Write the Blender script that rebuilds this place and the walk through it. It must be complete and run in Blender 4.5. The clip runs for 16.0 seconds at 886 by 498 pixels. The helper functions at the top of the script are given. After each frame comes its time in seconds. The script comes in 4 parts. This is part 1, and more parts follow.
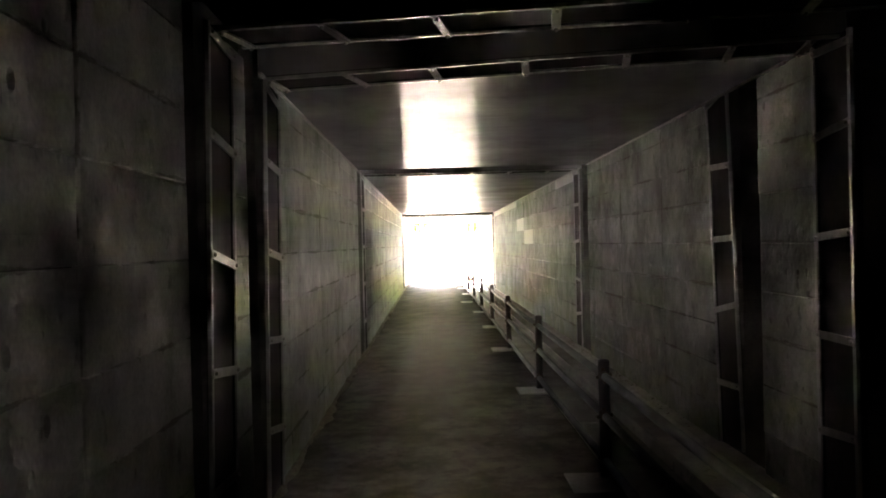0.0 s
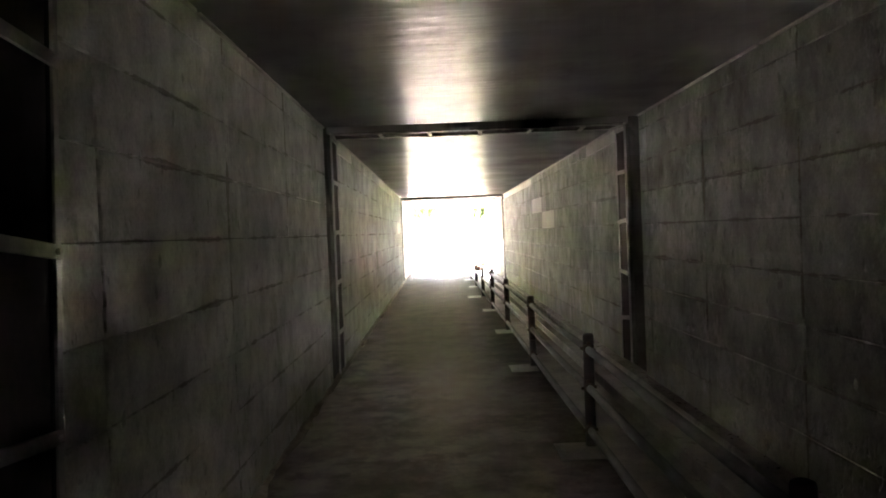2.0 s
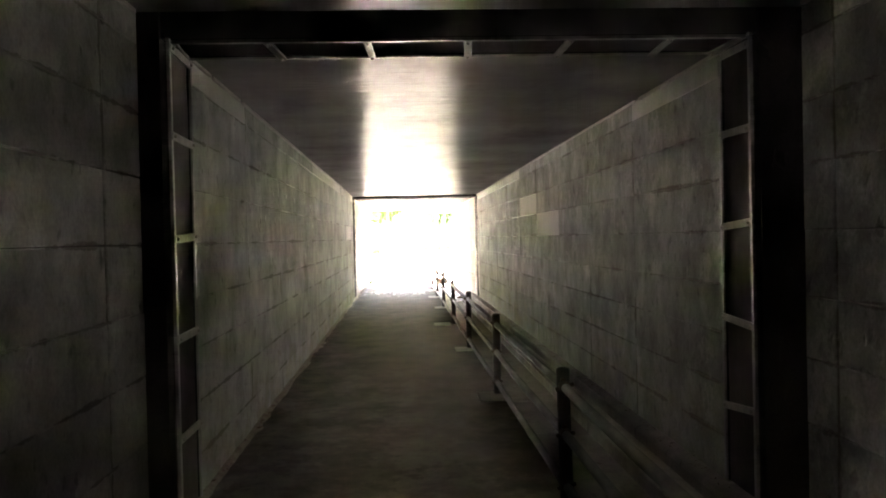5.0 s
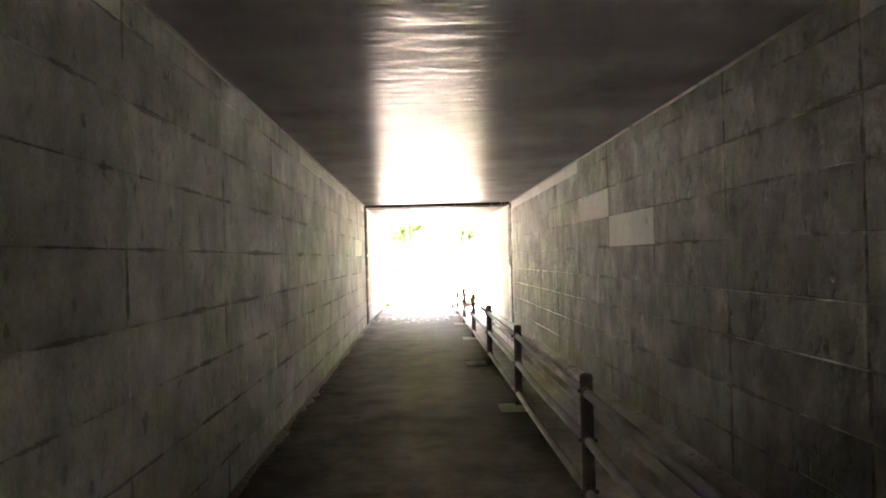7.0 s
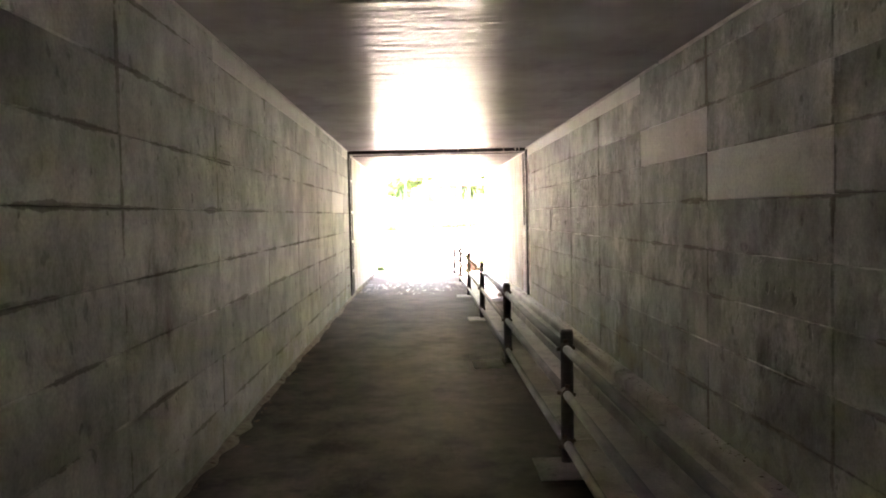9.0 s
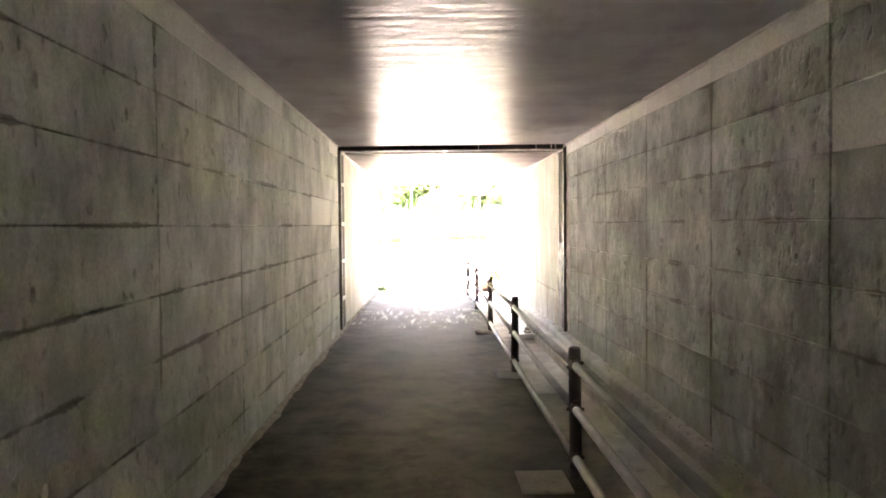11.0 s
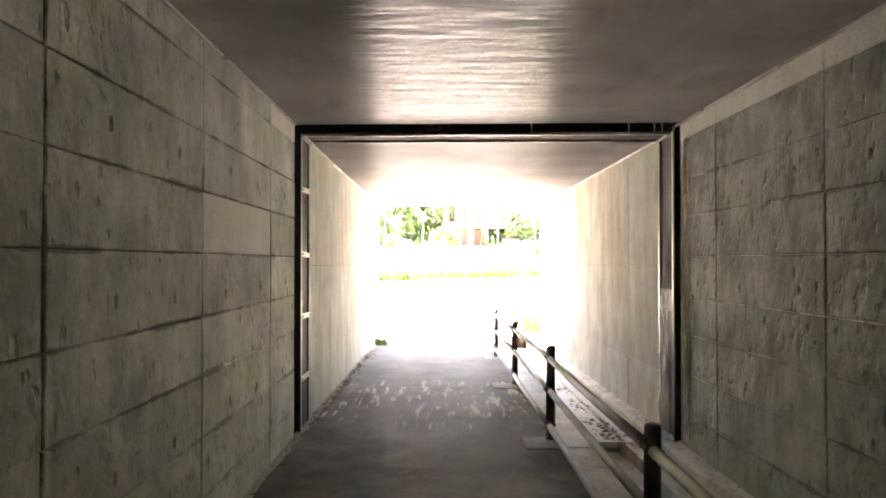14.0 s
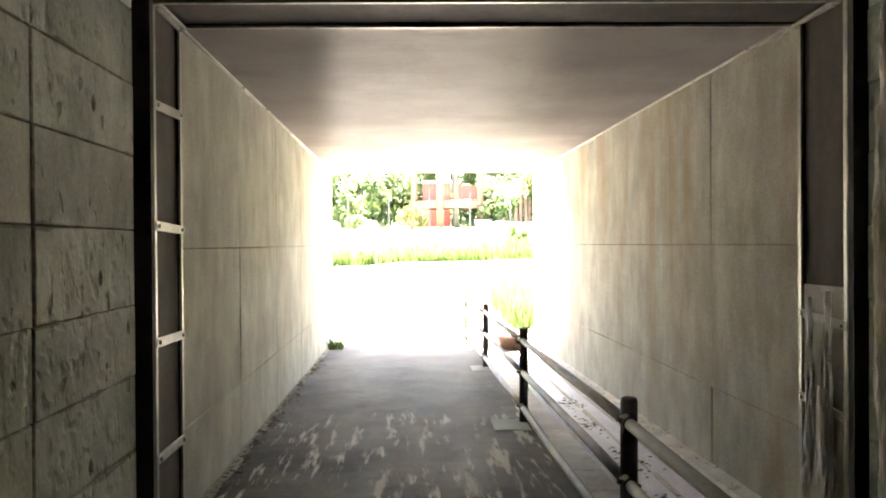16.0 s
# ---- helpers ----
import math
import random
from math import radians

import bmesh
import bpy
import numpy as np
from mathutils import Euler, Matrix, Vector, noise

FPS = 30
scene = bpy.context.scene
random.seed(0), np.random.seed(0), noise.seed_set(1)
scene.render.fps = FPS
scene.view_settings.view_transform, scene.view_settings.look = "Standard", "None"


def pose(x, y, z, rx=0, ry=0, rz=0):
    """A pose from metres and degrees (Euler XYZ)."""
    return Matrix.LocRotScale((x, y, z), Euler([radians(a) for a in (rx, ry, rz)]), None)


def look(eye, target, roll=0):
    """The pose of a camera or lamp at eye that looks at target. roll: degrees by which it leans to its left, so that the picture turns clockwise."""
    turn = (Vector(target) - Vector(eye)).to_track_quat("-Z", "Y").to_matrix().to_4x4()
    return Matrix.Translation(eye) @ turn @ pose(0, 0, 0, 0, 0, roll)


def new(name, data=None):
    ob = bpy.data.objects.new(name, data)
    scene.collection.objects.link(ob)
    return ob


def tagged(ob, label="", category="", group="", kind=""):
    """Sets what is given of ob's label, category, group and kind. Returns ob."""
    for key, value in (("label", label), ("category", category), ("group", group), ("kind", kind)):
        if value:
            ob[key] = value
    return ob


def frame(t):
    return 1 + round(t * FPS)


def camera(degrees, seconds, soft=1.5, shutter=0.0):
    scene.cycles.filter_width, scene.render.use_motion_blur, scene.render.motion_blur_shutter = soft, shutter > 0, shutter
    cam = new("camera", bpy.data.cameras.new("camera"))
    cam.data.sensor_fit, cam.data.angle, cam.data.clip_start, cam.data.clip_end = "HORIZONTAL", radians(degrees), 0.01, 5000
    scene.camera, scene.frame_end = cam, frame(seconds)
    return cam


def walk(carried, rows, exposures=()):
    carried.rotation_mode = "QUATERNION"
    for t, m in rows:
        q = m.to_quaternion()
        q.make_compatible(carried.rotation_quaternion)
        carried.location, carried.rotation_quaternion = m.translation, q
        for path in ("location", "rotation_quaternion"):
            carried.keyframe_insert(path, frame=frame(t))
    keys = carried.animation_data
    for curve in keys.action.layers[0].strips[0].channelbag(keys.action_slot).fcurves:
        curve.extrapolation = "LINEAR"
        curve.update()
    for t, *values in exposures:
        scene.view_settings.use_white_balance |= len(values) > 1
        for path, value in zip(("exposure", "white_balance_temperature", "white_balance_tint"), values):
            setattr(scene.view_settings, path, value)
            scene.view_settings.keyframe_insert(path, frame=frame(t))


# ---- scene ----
cam = camera(58.1, 16.0, soft=1.9)
PATH = [
    (0, (0.961, -1.885, 1.464), (0.989, 0.115, 1.452), -1.4),
    (0.5, (1.016, -1.171, 1.477), (1.033, 0.829, 1.505), -1.2),
    (1, (1.002, -0.528, 1.464), (1.024, 1.472, 1.51), 0.7),
    (1.5, (1.066, 0.211, 1.432), (1.105, 2.21, 1.489), -0.6),
    (2, (1.066, 0.919, 1.418), (1.077, 2.919, 1.376), -2.2),
    (2.5, (1.117, 1.547, 1.445), (1.164, 3.546, 1.421), -1.8),
    (3, (1.138, 2.249, 1.454), (1.2, 4.248, 1.409), -1.1),
    (3.5, (1.159, 2.896, 1.474), (1.256, 4.894, 1.442), -1.7),
    (6, (1.163, 6.407, 1.395), (1.265, 8.404, 1.367), -1.2),
    (6.5, (1.115, 7.146, 1.385), (1.201, 9.142, 1.301), -1.3),
    (7, (1.15, 7.948, 1.362), (1.205, 9.947, 1.383), -1.5),
    (7.5, (1.132, 8.62, 1.392), (1.183, 10.618, 1.453), -2.4),
    (8, (1.161, 9.382, 1.359), (1.209, 11.382, 1.368), -2.1),
    (8.5, (1.171, 10.087, 1.37), (1.202, 12.086, 1.32), -1.0),
    (9, (1.232, 10.872, 1.371), (1.283, 12.87, 1.285), -1.2),
    (11.5, (1.143, 14.422, 1.423), (1.178, 16.421, 1.384), -0.5),
    (12, (1.095, 15.12, 1.412), (1.135, 17.119, 1.423), -1.5),
    (12.5, (1.135, 15.881, 1.403), (1.156, 17.879, 1.499), -1.0),
    (13, (1.112, 16.57, 1.388), (1.107, 18.569, 1.446), -1.2),
    (13.5, (1.174, 17.359, 1.367), (1.17, 19.359, 1.37), -2.5),
    (14, (1.145, 18.067, 1.388), (1.153, 20.066, 1.419), -0.0),
    (14.5, (1.15, 18.875, 1.38), (1.162, 20.874, 1.444), -1.2),
    (15, (1.124, 19.578, 1.374), (1.148, 21.577, 1.44), -0.6),
    (15.5, (1.129, 20.311, 1.364), (1.206, 22.309, 1.386), -0.5),
    (16, (1.106, 21.054, 1.362), (1.197, 23.052, 1.349), -0.4),
]
walk(cam, [(t, look(eye, target, roll)) for t, eye, target, roll in PATH],
     exposures=[(t, ev, k, g) for t, ev, k, g in ((0, 9.2, 7600, 26), (1.5, 9.05, 7600, 24), (3.5, 8.55, 7500, 23), (6, 8.4, 7600, 26), (9, 8.25, 7600, 29), (12, 7.85, 7500, 28), (14, 7.05, 7500, 26), (15, 6.75, 7500, 22), (16, 6.25, 7450, 16))])

# ---- light ----
SUN_ELEV, SUN_AZ = 63.0, -27.0          # degrees; azimuth from +y towards +x
world = bpy.data.worlds.new("world")
scene.world = world
world.use_nodes = True
wn = world.node_tree.nodes
sky = wn.new("ShaderNodeTexSky")
sky.sky_type = "NISHITA"
sky.sun_disc = False
sky.sun_elevation, sky.sun_rotation = radians(SUN_ELEV), radians(SUN_AZ)
wn["Background"].inputs["Strength"].default_value = 0.05
world.node_tree.links.new(sky.outputs[0], wn["Background"].inputs["Color"])
sun_data = bpy.data.lights.new("sun", "SUN")
sun_data.energy, sun_data.angle, sun_data.color = 5.0, radians(0.53), (1.0, 0.95, 0.87)
sun = new("sun", sun_data)
sv = Vector((math.sin(radians(SUN_AZ)) * math.cos(radians(SUN_ELEV)), math.cos(radians(SUN_AZ)) * math.cos(radians(SUN_ELEV)), math.sin(radians(SUN_ELEV))))
sun.matrix_world = look(Vector((1.5, 40, 0)) + sv * 60, (1.5, 40, 0))

# ---- materials ----


class Mat:
    """A small builder round one node material."""

    def __init__(self, name, rough=0.7, metal=0.0, spec=0.5):
        self.m = bpy.data.materials.new(name)
        self.m.use_nodes = True
        self.t = self.m.node_tree
        self.b = self.t.nodes["Principled BSDF"]
        self.b.inputs["Roughness"].default_value = rough
        self.b.inputs["Metallic"].default_value = metal
        self.b.inputs["Specular IOR Level"].default_value = spec
        self.co = self.t.nodes.new("ShaderNodeNewGeometry").outputs["Position"]

    def put(self, sock, value):
        if isinstance(value, bpy.types.NodeSocket):
            self.t.links.new(value, sock)
        else:
            sock.default_value = value

    def noise(self, scale=(1, 1, 1), size=5.0, detail=4.0, rough=0.55, co=None):
        mp = self.t.nodes.new("ShaderNodeMapping")
        mp.inputs["Scale"].default_value = scale
        self.t.links.new(co or self.co, mp.inputs["Vector"])
        n = self.t.nodes.new("ShaderNodeTexNoise")
        n.inputs["Scale"].default_value, n.inputs["Detail"].default_value, n.inputs["Roughness"].default_value = size, detail, rough
        self.t.links.new(mp.outputs[0], n.inputs["Vector"])
        return n.outputs["Fac"]

    def ramp(self, fac, *stops):
        r = self.t.nodes.new("ShaderNodeValToRGB")
        el = r.color_ramp.elements
        while len(el) < len(stops):
            el.new(0.5)
        for e, (p, c) in zip(el, stops):
            e.position = p
            e.color = (*c, 1) if isinstance(c, tuple) else (c, c, c, 1)
        self.t.links.new(fac, r.inputs[0])
        return r.outputs[0]

    def mix(self, fac, a, b, mode="MIX"):
        x = self.t.nodes.new("ShaderNodeMix")
        x.data_type, x.blend_type = "RGBA", mode
        for k, v in (("Factor", fac), ("A", a), ("B", b)):
            sock = [s for s in x.inputs if s.name == k and s.enabled][0]
            self.put(sock, (*v, 1) if isinstance(v, tuple) else v)
        return [s for s in x.outputs if s.enabled][0]

    def math(self, op, a, b=0.0):
        x = self.t.nodes.new("ShaderNodeMath")
        x.operation = op
        self.put(x.inputs[0], a)
        self.put(x.inputs[1], b)
        return x.outputs[0]

    def random(self):
        return self.t.nodes.new("ShaderNodeObjectInfo").outputs["Random"]

    def island(self):
        return self.t.nodes.new("ShaderNodeNewGeometry").outputs["Random Per Island"]

    def bump(self, height, strength=0.3, dist=0.01, after=None):
        x = self.t.nodes.new("ShaderNodeBump")
        x.inputs["Strength"].default_value, x.inputs["Distance"].default_value = strength, dist
        self.t.links.new(height, x.inputs["Height"])
        if after:
            self.t.links.new(after, x.inputs["Normal"])
        return x.outputs[0]

    def glaze(self, color, normal, amount, rough, tint=(1, 1, 1)):
        """A dull body under a thin worn gloss."""
        m = self.done(color, None, normal)
        g = self.t.nodes.new("ShaderNodeBsdfGlossy")
        self.put(g.inputs["Roughness"], rough)
        g.inputs["Color"].default_value = (*tint, 1)
        self.t.links.new(normal, g.inputs["Normal"])
        mx = self.t.nodes.new("ShaderNodeMixShader")
        self.put(mx.inputs[0], amount)
        self.t.links.new(self.b.outputs[0], mx.inputs[1])
        self.t.links.new(g.outputs[0], mx.inputs[2])
        self.t.links.new(mx.outputs[0], self.t.nodes["Material Output"].inputs[0])
        return m

    def done(self, color=None, rough=None, normal=None):
        if color is not None:
            self.put(self.b.inputs["Base Color"], (*color, 1) if isinstance(color, tuple) else color)
        if rough is not None:
            self.put(self.b.inputs["Roughness"], rough)
        if normal is not None:
            self.t.links.new(normal, self.b.inputs["Normal"])
        return self.m


def concrete(name, dark, light, streak=0.5, rand=0.3, stain=(0.13, 0.115, 0.085), stain_at=0.6, bump=0.9, moss=False, rust=0.0):
    """Cast concrete: cloudy and mottled tone, broken runs of dirt, chipped vertical dents, a tone of its own for each piece."""
    k = Mat(name, 0.85, 0, 0.25)
    own = k.t.nodes.new("ShaderNodeVectorMath")
    own.operation = "ADD"
    shift = k.t.nodes.new("ShaderNodeCombineXYZ")
    k.t.links.new(k.math("MULTIPLY", k.random(), 7.0), shift.inputs[1])
    k.t.links.new(k.co, own.inputs[0])
    k.t.links.new(shift.outputs[0], own.inputs[1])
    cloud = k.noise(scale=(1, 1, 0.75), size=2.6, detail=8, rough=0.62)
    mottle = k.noise(scale=(1, 1, 0.6), size=5.0, detail=6, rough=0.6)
    runs = k.noise(scale=(2.0, 2.0, 0.8), size=2.0, detail=5, rough=0.5, co=own.outputs[0])
    grain = k.noise(size=60, detail=3)
    col = k.mix(k.ramp(cloud, (0.36, 0.0), (0.64, 1.0)), dark, light)
    col = k.mix(k.math("MULTIPLY", k.ramp(mottle, (0.48, 0.0), (0.64, 1.0)), 0.55 * streak + 0.15), col, tuple(c * 0.6 for c in dark))
    col = k.mix(k.math("MULTIPLY", k.ramp(runs, (0.56, 0.0), (0.72, 1.0)), streak), col, tuple(c * 0.42 for c in dark))
    blot = k.noise(scale=(1, 1, 0.6), size=0.8, detail=9, rough=0.7)
    col = k.mix(k.math("MULTIPLY", k.ramp(blot, (stain_at, 0.0), (stain_at + 0.1, 1.0)), 0.7), col, stain)
    if bump > 1:
        shade = k.noise(scale=(1, 1, 0.9), size=1.3, detail=5, rough=0.6)
        col = k.mix(k.math("MULTIPLY", k.ramp(shade, (0.47, 0.0), (0.66, 1.0)), 0.3), col, tuple(c * 0.5 for c in dark))
        scab = k.noise(scale=(1, 1, 0.8), size=2.2, detail=9, rough=0.74)
        col = k.mix(k.math("MULTIPLY", k.ramp(scab, (0.54, 0.0), (0.63, 1.0)), 0.2), col, tuple(c * 0.3 for c in dark))
        # dirt washed out of the board joints, broken up
        gen = k.t.nodes.new("ShaderNodeTexCoord")
        g3 = k.t.nodes.new("ShaderNodeSeparateXYZ")
        k.t.links.new(gen.outputs["Generated"], g3.inputs[0])
        dz = k.math("MULTIPLY", k.math("MINIMUM", g3.outputs[2], k.math("SUBTRACT", 1.0, g3.outputs[2])), 0.36)
        dy = k.math("MULTIPLY", k.math("MINIMUM", g3.outputs[1], k.math("SUBTRACT", 1.0, g3.outputs[1])), 1.6)
        seep = k.noise(scale=(1, 1, 1), size=1.6, detail=9, rough=0.7)
        rim = k.math("SUBTRACT", k.math("MINIMUM", k.math("MULTIPLY", dz, 1.15), dy), k.math("MULTIPLY", k.math("SUBTRACT", seep, 0.5), 0.16))
        col = k.mix(k.math("MULTIPLY", k.ramp(rim, (-0.022, 1.0), (0.008, 0.0)), 0.6), col, (0.12, 0.1, 0.07))
        # pale patches painted in for highlights where light rakes the rough face
        raked = k.noise(scale=(1, 1, 0.8), size=1.7, detail=9, rough=0.74, co=own.outputs[0])
        col = k.mix(k.math("MULTIPLY", k.ramp(raked, (0.55, 0.0), (0.64, 1.0)), 0.5), col, (0.76, 0.75, 0.66))
    if rust:
        trail = k.noise(scale=(1.6, 1.6, 0.2), size=2.0, detail=7, rough=0.6)
        where = k.noise(size=0.55, detail=3)
        col = k.mix(k.math("MULTIPLY", k.math("MULTIPLY", k.ramp(trail, (0.45, 0.0), (0.68, 1.0)), k.ramp(where, (0.37, 0.0), (0.52, 1.0))), rust), col, (0.3, 0.2, 0.1))
    if moss:
        sep = k.t.nodes.new("ShaderNodeSeparateXYZ")
        k.t.links.new(k.co, sep.inputs[0])
        algae = k.noise(scale=(1, 0.8, 1.4), size=2.2, detail=7, rough=0.65)
        edge = k.math("SUBTRACT", algae, k.math("MULTIPLY", sep.outputs[2], 0.35))
        col = k.mix(k.math("MULTIPLY", k.ramp(edge, (0.38, 0.0), (0.56, 1.0)), 0.5), col, (0.36, 0.36, 0.2))
    chips = k.noise(scale=(1, 1, 0.7), size=13, detail=2, rough=0.4)
    chip = k.ramp(chips, (0.66, 0.0), (0.73, 1.0))
    col = k.mix(k.math("MULTIPLY", chip, 0.4 * min(1.0, bump)), col, tuple(c * 0.3 for c in dark))
    tone = k.math("ADD", k.math("MULTIPLY", k.random(), rand), 1.0 - rand / 2)
    tint = k.t.nodes.new("ShaderNodeCombineColor")
    for q in range(3):
        k.t.links.new(tone, tint.inputs[q])
    col = k.mix(1.0, col, tint.outputs[0], "MULTIPLY")
    col = k.mix(0.35, col, k.ramp(grain, (0.3, 0.4), (0.68, 1.0)), "MULTIPLY")
    dents = k.noise(scale=(1, 1, 0.6), size=8, detail=4, rough=0.5)
    lumps = k.noise(scale=(1, 1, 0.85), size=5.0, detail=3, rough=0.5)
    swell = k.noise(scale=(1, 1, 0.9), size=2.0, detail=3)
    n0 = k.bump(swell, 0.45 * bump, 0.05)
    if bump > 1:
        scoops = k.noise(scale=(1, 1, 0.8), size=15, detail=2, rough=0.4)
        where = k.noise(scale=(1, 0.7, 1.6), size=1.3, detail=3)
        scooped = k.math("MULTIPLY", k.ramp(scoops, (0.52, 0.0), (0.72, 1.0)), k.ramp(where, (0.38, 0.0), (0.56, 1.0)))
        n0 = k.bump(lumps, 0.5, 0.03, n0)
        n0 = k.bump(k.math("SUBTRACT", 1.0, scooped), 0.45, 0.02, n0)
        # scoops are darkened in colour too, shade on top of their relief
        col = k.mix(k.math("MULTIPLY", scooped, 0.3), col, tuple(c * 0.45 for c in dark))
    n1 = k.bump(k.ramp(dents, (0.28, 0.0), (0.46, 1.0)), 0.3 * bump, 0.01, n0)
    n1 = k.bump(k.math("SUBTRACT", 1.0, chip), 0.6 * bump, 0.012, n1)
    n2 = k.bump(grain, 0.2, 0.003, n1)
    return k.done(col, 0.85, n2)


# One concrete in two tones: left lit brighter, right dimmer, light put into colour.
M_WALL_DIM = concrete("form_concrete_dim", (0.29, 0.305, 0.255), (0.535, 0.55, 0.475), 0.2, 0.15, stain_at=0.58, bump=1.5, moss=True)
M_WALL_LIT = concrete("form_concrete_lit", (0.455, 0.475, 0.41), (0.74, 0.755, 0.67), 0.16, 0.14, (0.2, 0.18, 0.13), 0.6, 1.5, moss=True)
M_PATCH = concrete("pale_mortar_panel", (0.75, 0.75, 0.665), (0.82, 0.82, 0.74), 0.0, 0.06, (0.5, 0.49, 0.42), 0.62, bump=0.3)
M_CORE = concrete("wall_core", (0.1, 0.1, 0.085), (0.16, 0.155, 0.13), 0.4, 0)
M_PORTAL = concrete("portal_concrete", (0.34, 0.325, 0.265), (0.48, 0.462, 0.385), 0.22, 0.06, (0.34, 0.26, 0.165), 0.57, 0.12, rust=0.6)
M_PORTAL_L = concrete("portal_concrete_clean", (0.335, 0.335, 0.275), (0.47, 0.465, 0.39), 0.2, 0.06, (0.3, 0.25, 0.17), 0.6, 0.12, rust=0.3)
M_KERB = concrete("channel_concrete", (0.52, 0.49, 0.42), (0.7, 0.665, 0.58), 0.2, 0.12)
M_FOOT = concrete("footing_mortar", (0.42, 0.4, 0.335), (0.56, 0.53, 0.45), 0.1, 0.12)


def ceiling_material(name, dark, light, soot, wavy, gloss, matt):
    k = Mat(name, 0.8, 0, 0.0)
    cloud = k.noise(size=1.1, detail=6)
    smoke = k.noise(scale=(1.2, 0.5, 1), size=2.4, detail=7, rough=0.65)
    col = k.mix(k.ramp(cloud, (0.3, 0.0), (0.7, 1.0)), dark, light)
    col = k.mix(k.math("MULTIPLY", k.ramp(smoke, (0.52, 0.0), (0.75, 1.0)), soot), col, (0.1, 0.09, 0.086))
    ripple = k.noise(scale=(0.8, 3.4, 1), size=2.6, detail=4, rough=0.55)
    dents = k.noise(scale=(0.6, 1.6, 1), size=11, detail=3)
    n1 = k.bump(ripple, wavy, 0.03)
    n2 = k.bump(dents, 0.12, 0.006, n1)
    return k.glaze(col, n2, gloss, k.ramp(smoke, (0.3, matt), (0.8, matt + 0.1)))


M_CEIL = ceiling_material("coated_soffit", (0.27, 0.258, 0.255), (0.42, 0.405, 0.4), 0.35, 0.52, 0.037, 0.2)
M_CEIL2 = ceiling_material("pale_soffit", (0.28, 0.26, 0.255), (0.39, 0.368, 0.36), 0.25, 0.2, 0.016, 0.21)


def floor_material():
    k = Mat("worn_asphalt", 0.8, 0, 0.03)
    broad = k.noise(scale=(1.2, 0.9, 1), size=1.6, detail=7, rough=0.64)
    grain = k.noise(size=140, detail=2)
    mid = k.noise(size=7, detail=6, rough=0.65)
    col = k.mix(k.ramp(broad, (0.43, 0.0), (0.6, 1.0)), (0.02, 0.0185, 0.0135), (0.145, 0.132, 0.104))
    col = k.mix(k.math("MULTIPLY", k.ramp(mid, (0.5, 0.0), (0.66, 1.0)), 0.4), col, (0.17, 0.148, 0.115))
    soak = k.noise(size=4.5, detail=8, rough=0.7)
    col = k.mix(k.math("MULTIPLY", k.ramp(soak, (0.5, 0.0), (0.6, 1.0)), 0.6), col, (0.016, 0.014, 0.01))
    sep = k.t.nodes.new("ShaderNodeSeparateXYZ")
    k.t.links.new(k.co, sep.inputs[0])
    y = sep.outputs[1]
    # stretch before the last joint painted dimmer than its light makes it, over some damp
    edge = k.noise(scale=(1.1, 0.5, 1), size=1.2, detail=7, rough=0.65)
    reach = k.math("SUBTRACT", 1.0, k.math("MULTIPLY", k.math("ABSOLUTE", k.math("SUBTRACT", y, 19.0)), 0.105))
    dimmed = k.ramp(k.math("ADD", reach, k.math("MULTIPLY", k.math("SUBTRACT", edge, 0.5), 1.2)), (0.05, 0.0), (0.55, 1.0))
    col = k.mix(k.math("MULTIPLY", dimmed, 0.6), col, (0.016, 0.0145, 0.0105))
    # paler towards the mouth: its glare put into the colour, over some dust
    glare_edge = k.noise(scale=(0.9, 0.5, 1), size=1.5, detail=6, rough=0.6)
    dust_glare = k.math("ADD", k.math("MULTIPLY", k.math("SUBTRACT", y, 30.0), 0.2), glare_edge)
    col = k.mix(k.math("MULTIPLY", k.ramp(dust_glare, (0.3, 0.0), (0.85, 1.0)), 0.85), col, (0.14, 0.13, 0.12))
    # lime spatter below the last joint
    wet = k.noise(scale=(2.6, 0.32, 1), size=4.6, detail=8, rough=0.62)
    patch = k.noise(scale=(1, 1, 1), size=1.1, detail=3)
    near = k.math("ABSOLUTE", k.math("SUBTRACT", y, 26.3))
    amount = k.math("SUBTRACT", k.math("ADD", wet, k.math("MULTIPLY", patch, 0.25)), k.math("MULTIPLY", k.math("MAXIMUM", k.math("SUBTRACT", near, 1.0), 0.0), 0.14))
    col = k.mix(k.math("MULTIPLY", k.ramp(amount, (0.665, 0.0), (0.745, 1.0)), 0.9), col, (0.58, 0.55, 0.45))
    col = k.mix(0.4, col, k.ramp(grain, (0.3, 0.3), (0.7, 1.0)), "MULTIPLY")
    wave = k.noise(scale=(1.0, 1.2, 1), size=2.0, detail=5, rough=0.6)
    damp = k.noise(scale=(1.2, 1.1, 1), size=2.0, detail=6, rough=0.65)
    n1 = k.bump(wave, 0.25, 0.05)
    n2 = k.bump(mid, 0.6, 0.02, n1)
    n3 = k.bump(grain, 0.5, 0.004, n2)
    return k.glaze(col, n3, k.math("MULTIPLY", k.ramp(broad, (0.35, 0.1), (0.65, 0.05)), k.math("SUBTRACT", k.ramp(damp, (0.36, 0.45), (0.62, 1.0)), k.math("MULTIPLY", dimmed, 0.25))), k.ramp(mid, (0.35, 0.54), (0.7, 0.7)), (1.0, 0.9, 0.76))


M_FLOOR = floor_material()


